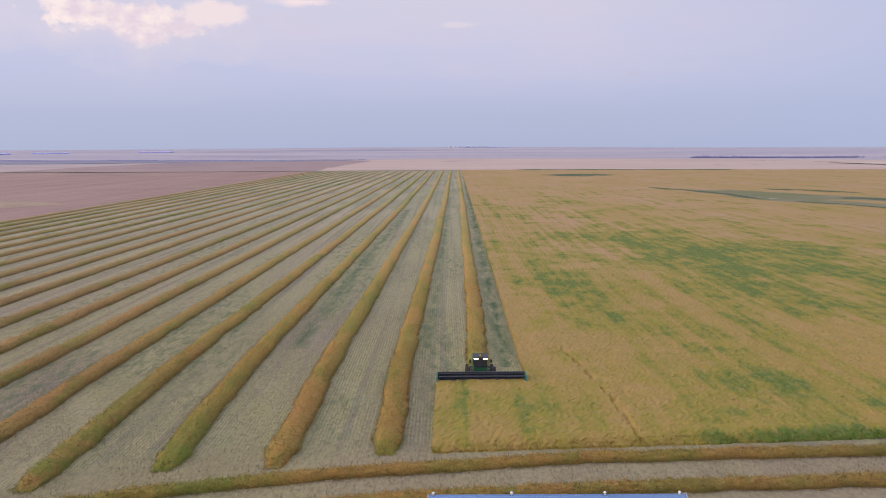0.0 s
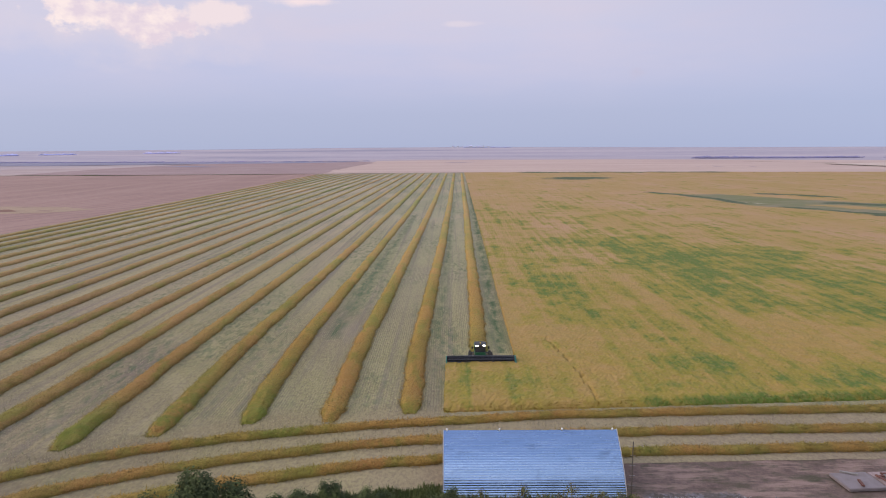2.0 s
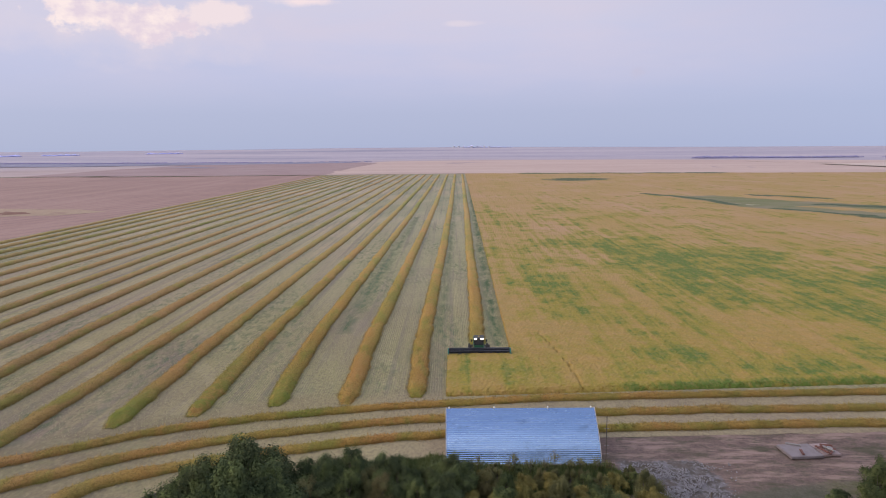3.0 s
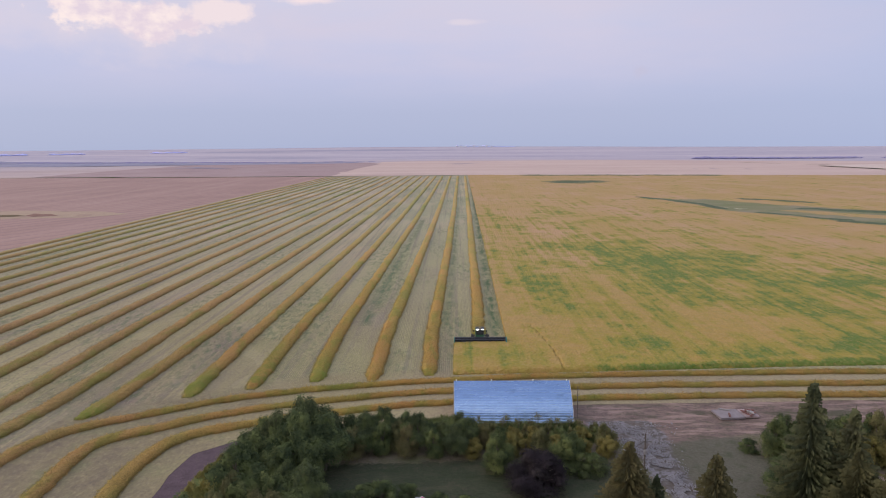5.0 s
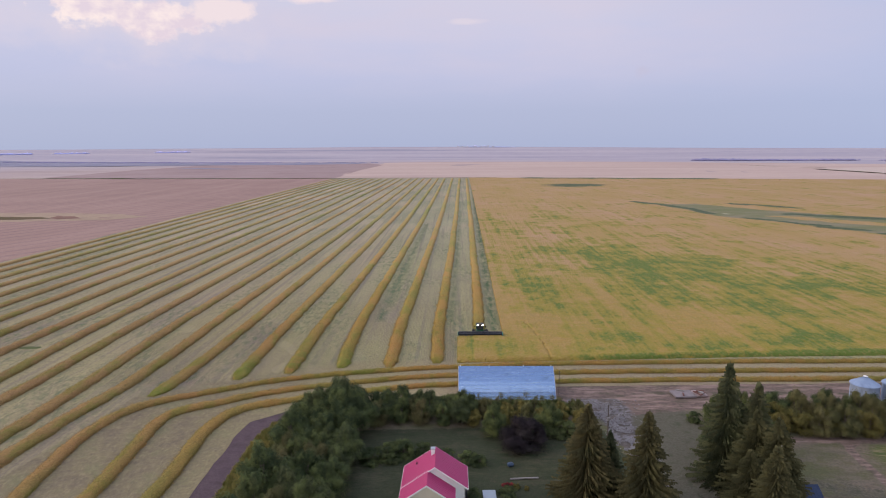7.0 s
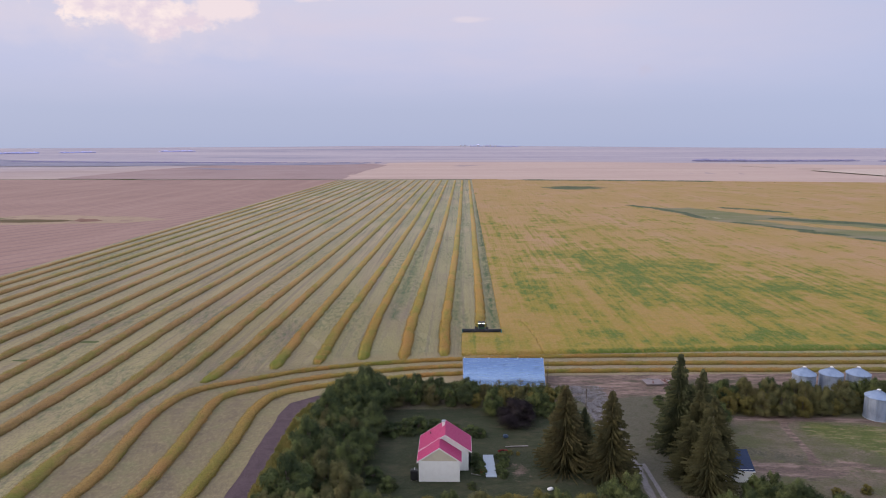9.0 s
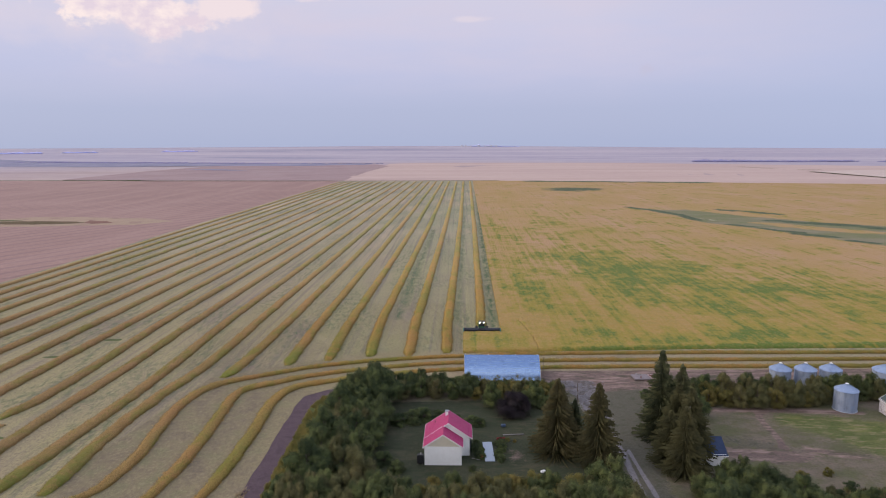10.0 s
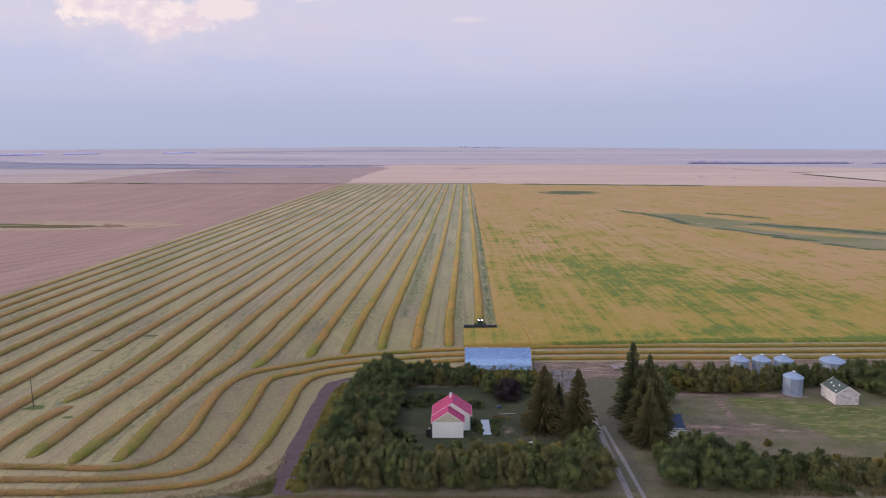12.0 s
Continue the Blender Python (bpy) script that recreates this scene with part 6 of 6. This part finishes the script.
def make_ruin():
    """A broken slab with boards and scrap on it."""
    ob = thing("broken_slab", "broken pale concrete slab with scrap boards", "concrete slab", (43.9, 40.2, 0.18), 4)
    ob.scale = (1.25, 1.25, 1.0)
    Build().bevelled(-2.6, 0.8, -1.6, 1.2, 0, 0.35, 0.05).part("slab", mat_plain("pinkish_concrete", (0.22, 0.185, 0.19), 0.9, 0, (0.17, 0.14, 0.13), 0.7, 1.5), ob)
    Build().bevelled(0.9, 2.8, -1.3, 1.2, 0, 0.3, 0.05).part("slab", mat_plain("rusty_pink_boards", (0.34, 0.26, 0.25), 0.9, 0, (0.2, 0.13, 0.11), 0.6), ob)
    r = random.Random(3)
    rust = mat_plain("rusty_scrap", (0.13, 0.055, 0.045), 0.9, 0, (0.2, 0.09, 0.06), 0.5)
    for k in range(9):
        p = Build().bevelled(-r.uniform(0.3, 0.9), r.uniform(0.3, 0.9), -0.12, 0.12, 0, 0.16, 0.02).part("scrap_board", r.choice([rust, M_TRIM, M_DEAD]), ob)
        p.matrix_basis = pose(r.uniform(-2.2, 2.6), r.uniform(-1.2, 1.0), 0.36 + 0.02 * k, 0, r.uniform(-6, 6), r.uniform(0, 180))


make_ruin()


def make_rubble():
    b = Build()
    r = random.Random(12)
    for k in range(5200):
        y = r.uniform(11, 37)
        mid = np.interp(y, (11, 17, 24, 30, 37), (27.5, 26.6, 26.4, 25.2, 25.0))
        x = mid + r.gauss(0, np.interp(y, (11, 24, 32, 37), (0.9, 1.3, 2.2, 3.2)))
        if noise.noise((x * 0.45, y * 0.45, 1)) < -0.08 or x < 17.6 and y < 36:
            continue
        s = r.uniform(0.05, 0.13)
        m = pose(x, y, 0.24 + s * 0.3, r.uniform(0, 360), r.uniform(0, 360), r.uniform(0, 360))
        p = [m @ (Vector(q) * s * r.uniform(0.7, 1.25)) for q in ((1, 0, 0), (-1, 0, 0), (0, 1, 0), (0, -1, 0), (0, 0, 0.8), (0, 0, -0.8))]
        b.add(p, [(0, 2, 4), (2, 1, 4), (1, 3, 4), (3, 0, 4), (2, 0, 5), (1, 2, 5), (3, 1, 5), (0, 3, 5)])
    tagged(b.part("rubble", M_STONE), "pale broken stones scattered over the yard", "rubble", "", "stuff")


make_rubble()

# ---- swather ----
M_GREENP = mat_plain("green_paint", (0.020, 0.105, 0.045), 0.45, 0, (0.05, 0.08, 0.05), 0.4)
M_TEAL = mat_plain("teal_divider_paint", (0.02, 0.17, 0.13), 0.5, 0, (0.05, 0.1, 0.08), 0.4)
M_DARK = mat_plain("dark_machine_steel", (0.028, 0.030, 0.036), 0.55, 0.2, (0.07, 0.065, 0.06), 0.4)
M_REEL = mat_plain("reel_steel", (0.055, 0.06, 0.085), 0.5, 0.3, (0.1, 0.1, 0.11), 0.4)
M_TYRE = mat_plain("tyre_rubber", (0.022, 0.021, 0.02), 0.9, 0, (0.09, 0.075, 0.05), 0.6)
M_YELLOW = mat_plain("yellow_paint", (0.55, 0.38, 0.03), 0.5, 0, (0.3, 0.2, 0.05), 0.3)
M_LAMP = mat_lamp()


def make_swather():
    ob = thing("swather", "green windrower cutting canola with wide dark header and lit lamps", "swather", (3.4, HEADER_Y, 0.12))
    W = 5.95
    hd = Build().bevelled(-W, W, 0.9, 1.25, 0.55, 1.45, 0.05).part("header", M_DARK, ob, "wide black draper header")
    Build().bevelled(-W, W, -0.55, 1.0, 0.30, 0.42, 0.03).part("draper_deck", M_DARK, hd)
    Build().bevelled(-W, W, -0.75, -0.5, 0.24, 0.32, 0.02).part("cutter_bar", M_REEL, hd)
    Build().tube((-W + 0.3, -0.1, 1.25), (W - 0.3, -0.1, 1.25), 0.10, n=10).part("reel_shaft", M_REEL, hd)
    for k in range(5):
        a = k * math.tau / 5 + 0.3
        y, z = -0.1 + 0.62 * math.cos(a), 1.25 + 0.62 * math.sin(a)
        bat = Build().box(-W + 0.3, W - 0.3, y - 0.05, y + 0.05, z - 0.05, z + 0.05)
        x = -W + 0.4
        while x < W - 0.4:
            bat.tube((x, y, z), (x, y + 0.05, z - 0.26), 0.012, n=4, caps=False)
            x += 0.3
        bat.part("reel_bat", M_REEL, hd)
        for x in (-W + 0.3, -W / 3, W / 3, W - 0.3):
            Build().tube((x, -0.1, 1.25), (x, y, z), 0.03, n=5).part("reel_arm", M_REEL, hd)
    for s in (-1, 1):
        d = Build().slab([(s * W, 1.2, 0.3), (s * W, 1.2, 1.5), (s * W, 0.2, 1.75), (s * W, -0.7, 1.25), (s * W, -1.5, 0.25)][::s], 0.16)
        d.part("crop_divider", M_TEAL, hd, "teal green crop divider")
        Build().tube((s * 1.1, 1.2, 0.9), (s * 0.9, 2.4, 1.0), 0.12).part("lift_arm", M_DARK, ob)
    # tractor unit
    Build().bevelled(-1.0, 1.0, 1.9, 5.6, 0.95, 1.45, 0.08).part("chassis", M_GREENP, ob)
    Build().bevelled(-1.0, 1.0, 3.7, 5.9, 1.4, 2.5, 0.14).part("engine_hood", M_GREENP, ob, "green engine hood")
    cab = Build().bevelled(-0.88, 0.88, 1.95, 3.6, 1.35, 1.75, 0.08).part("cab", M_GREENP, ob)
    Build().bevelled(-0.84, 0.84, 1.98, 3.55, 1.75, 3.0, 0.10).part("cab_glass", M_GLASS, cab, "dark cab glazing")
    for x in (-0.85, 0.85):
        for y in (1.98, 3.52):
            Build().tube((x, y, 1.7), (x * 0.96, y, 3.05), 0.05, n=6).part("cab_post", M_DARK, cab)
    Build().bevelled(-1.0, 1.0, 1.75, 3.75, 3.0, 3.24, 0.08).part("cab_roof", M_DARK, cab, "dark cab roof")
    for x in (-0.62, 0.62):
        lp = Build().bevelled(x - 0.30, x + 0.30, 1.62, 1.76, 2.98, 3.22, 0.05).part("headlight", M_DARK, cab)
        Build().bevelled(x - 0.26, x + 0.26, 1.58, 1.64, 3.0, 3.2, 0.02).part("lamp_lens", M_LAMP, lp, "bright white lamp lens")
    Build().lathe([(0.10, 3.24), (0.10, 3.42), (0.03, 3.47)], 10, (0, 2.4)).part("beacon", M_YELLOW, cab, "amber beacon")
    for s in (-1, 1):
        Build().tube((s * 0.95, 1.9, 2.7), (s * 1.35, 1.8, 2.75), 0.02).part("mirror_arm", M_DARK, cab)
        Build().bevelled(s * 1.42 - 0.12, s * 1.42 + 0.12, 1.74, 1.84, 2.45, 2.95, 0.03).part("mirror", M_DARK, cab)
        for y, r, w in ((2.3, 0.88, 0.34), (5.4, 0.52, 0.2)):
            x = s * 1.75
            t = Build()
            ring = [(r * 0.55, -w), (r * 0.9, -w), (r, -w * 0.75), (r, w * 0.75), (r * 0.9, w), (r * 0.55, w)]
            t.lathe(ring, 28, close_top=False)
            wh = t.part("tyre", M_TYRE, ob)
            wh.matrix_basis = pose(x, y, r, 0, 90, 0)
            Build().lathe([(r * 0.56, -w * 0.7), (r * 0.3, -w * 0.2), (0.1, -w * 0.2), (0.1, w * 0.3), (r * 0.3, w * 0.2), (r * 0.56, w * 0.7)], 20).part("rim", M_YELLOW, wh)
            Build().tube((s * 0.9, y, r + 0.25), (x, y, r), 0.12).part("axle", M_DARK, ob)
        for k in range(4):
            Build().bevelled(min(s * 1.05, s * 1.45), max(s * 1.05, s * 1.45), 3.0, 3.4, 0.5 + k * 0.28, 0.55 + k * 0.28, 0.01).part("step", M_DARK, ob)


make_swather()


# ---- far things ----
# distance haze is painted into both foliage colours as blue-lavender
M_WOODS_HAZED = mat_leaf("far_woods", (0.22, 0.225, 0.335), (0.25, 0.25, 0.36), (0.28, 0.275, 0.38), 0.1)
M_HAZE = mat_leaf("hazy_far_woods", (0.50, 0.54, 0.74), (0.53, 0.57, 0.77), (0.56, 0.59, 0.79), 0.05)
M_FARB = mat_plain("far_pale_walls", (0.5, 0.5, 0.54), 0.8, 0, (0.4, 0.4, 0.45), 0.3, 0.1)


def far_woods(x0, y0, x1, y1, n, h, w, seed, material=M_WOODS_HAZED, label="distant line of trees across the prairie"):
    r = random.Random(seed)
    b = Build()
    for k in range(n):
        u = r.random()
        x, y = x0 + (x1 - x0) * u + r.gauss(0, w), y0 + (y1 - y0) * u + r.gauss(0, w)
        rr = math.hypot(x, y)
        z = far_rise(rr, math.atan2(y, x) % math.tau)
        s = h * r.uniform(0.5, 1.1) * (0.6 + 0.6 * abs(noise.noise((u * 9, seed, 0))))
        for q in range(5):
            c = Vector((x + r.gauss(0, s * 0.5), y + r.gauss(0, s * 0.5), z + s * r.uniform(0.3, 0.85)))
            e = s * r.uniform(0.3, 0.55)
            p = [c + Vector(v) * e * r.uniform(0.7, 1.2) for v in ((1, 0, 0), (-1, 0, 0), (0, 1, 0), (0, -1, 0), (0, 0, 1), (0, 0, -1.3))]
            b.add(p, [(0, 2, 4), (2, 1, 4), (1, 3, 4), (3, 0, 4), (2, 0, 5), (1, 2, 5), (3, 1, 5), (0, 3, 5)])
    tagged(b.part("far_woods", material), label, "trees", "", "stuff")


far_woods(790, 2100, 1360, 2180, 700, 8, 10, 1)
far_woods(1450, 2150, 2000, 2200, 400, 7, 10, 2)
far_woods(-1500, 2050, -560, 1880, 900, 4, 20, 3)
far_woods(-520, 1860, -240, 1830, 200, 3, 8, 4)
far_woods(-1150, 990, -190, FAR_Y + 4, 1500, 0.8, 1.0, 6, M_LEAF_DK, "thin scrub along the field's far edge")
far_woods(190, 850, 440, 800, 400, 1.2, 6, 7, M_LEAF_DK, "scrub along the field's far edge")
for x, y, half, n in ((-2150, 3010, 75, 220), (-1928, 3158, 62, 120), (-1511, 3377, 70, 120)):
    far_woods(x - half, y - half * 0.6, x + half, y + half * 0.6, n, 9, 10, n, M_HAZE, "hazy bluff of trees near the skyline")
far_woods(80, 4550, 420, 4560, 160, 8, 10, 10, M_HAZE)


def make_far_buildings():
    r = random.Random(21)
    for k in range(9):
        x = 20 + k * 30 + r.uniform(-9, 9)
        y = 4540
        z = far_rise(math.hypot(x, y), math.atan2(y, x))
        ob = thing("far_building", "tiny pale building on the skyline", "building", (x, y, z - 1), r.uniform(0, 90), "far farmstead")
        w, h = r.uniform(4, 9), r.uniform(6, 16)
        Build().box(-w, w, -5, 5, 0, h).part("wall", M_FARB, ob)
        # the roof takes the same painted haze blue as the far woods
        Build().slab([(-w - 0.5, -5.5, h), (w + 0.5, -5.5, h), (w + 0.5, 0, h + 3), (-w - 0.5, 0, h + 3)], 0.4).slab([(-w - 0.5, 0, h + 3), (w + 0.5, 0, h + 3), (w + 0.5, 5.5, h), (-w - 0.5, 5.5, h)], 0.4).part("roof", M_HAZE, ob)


make_far_buildings()
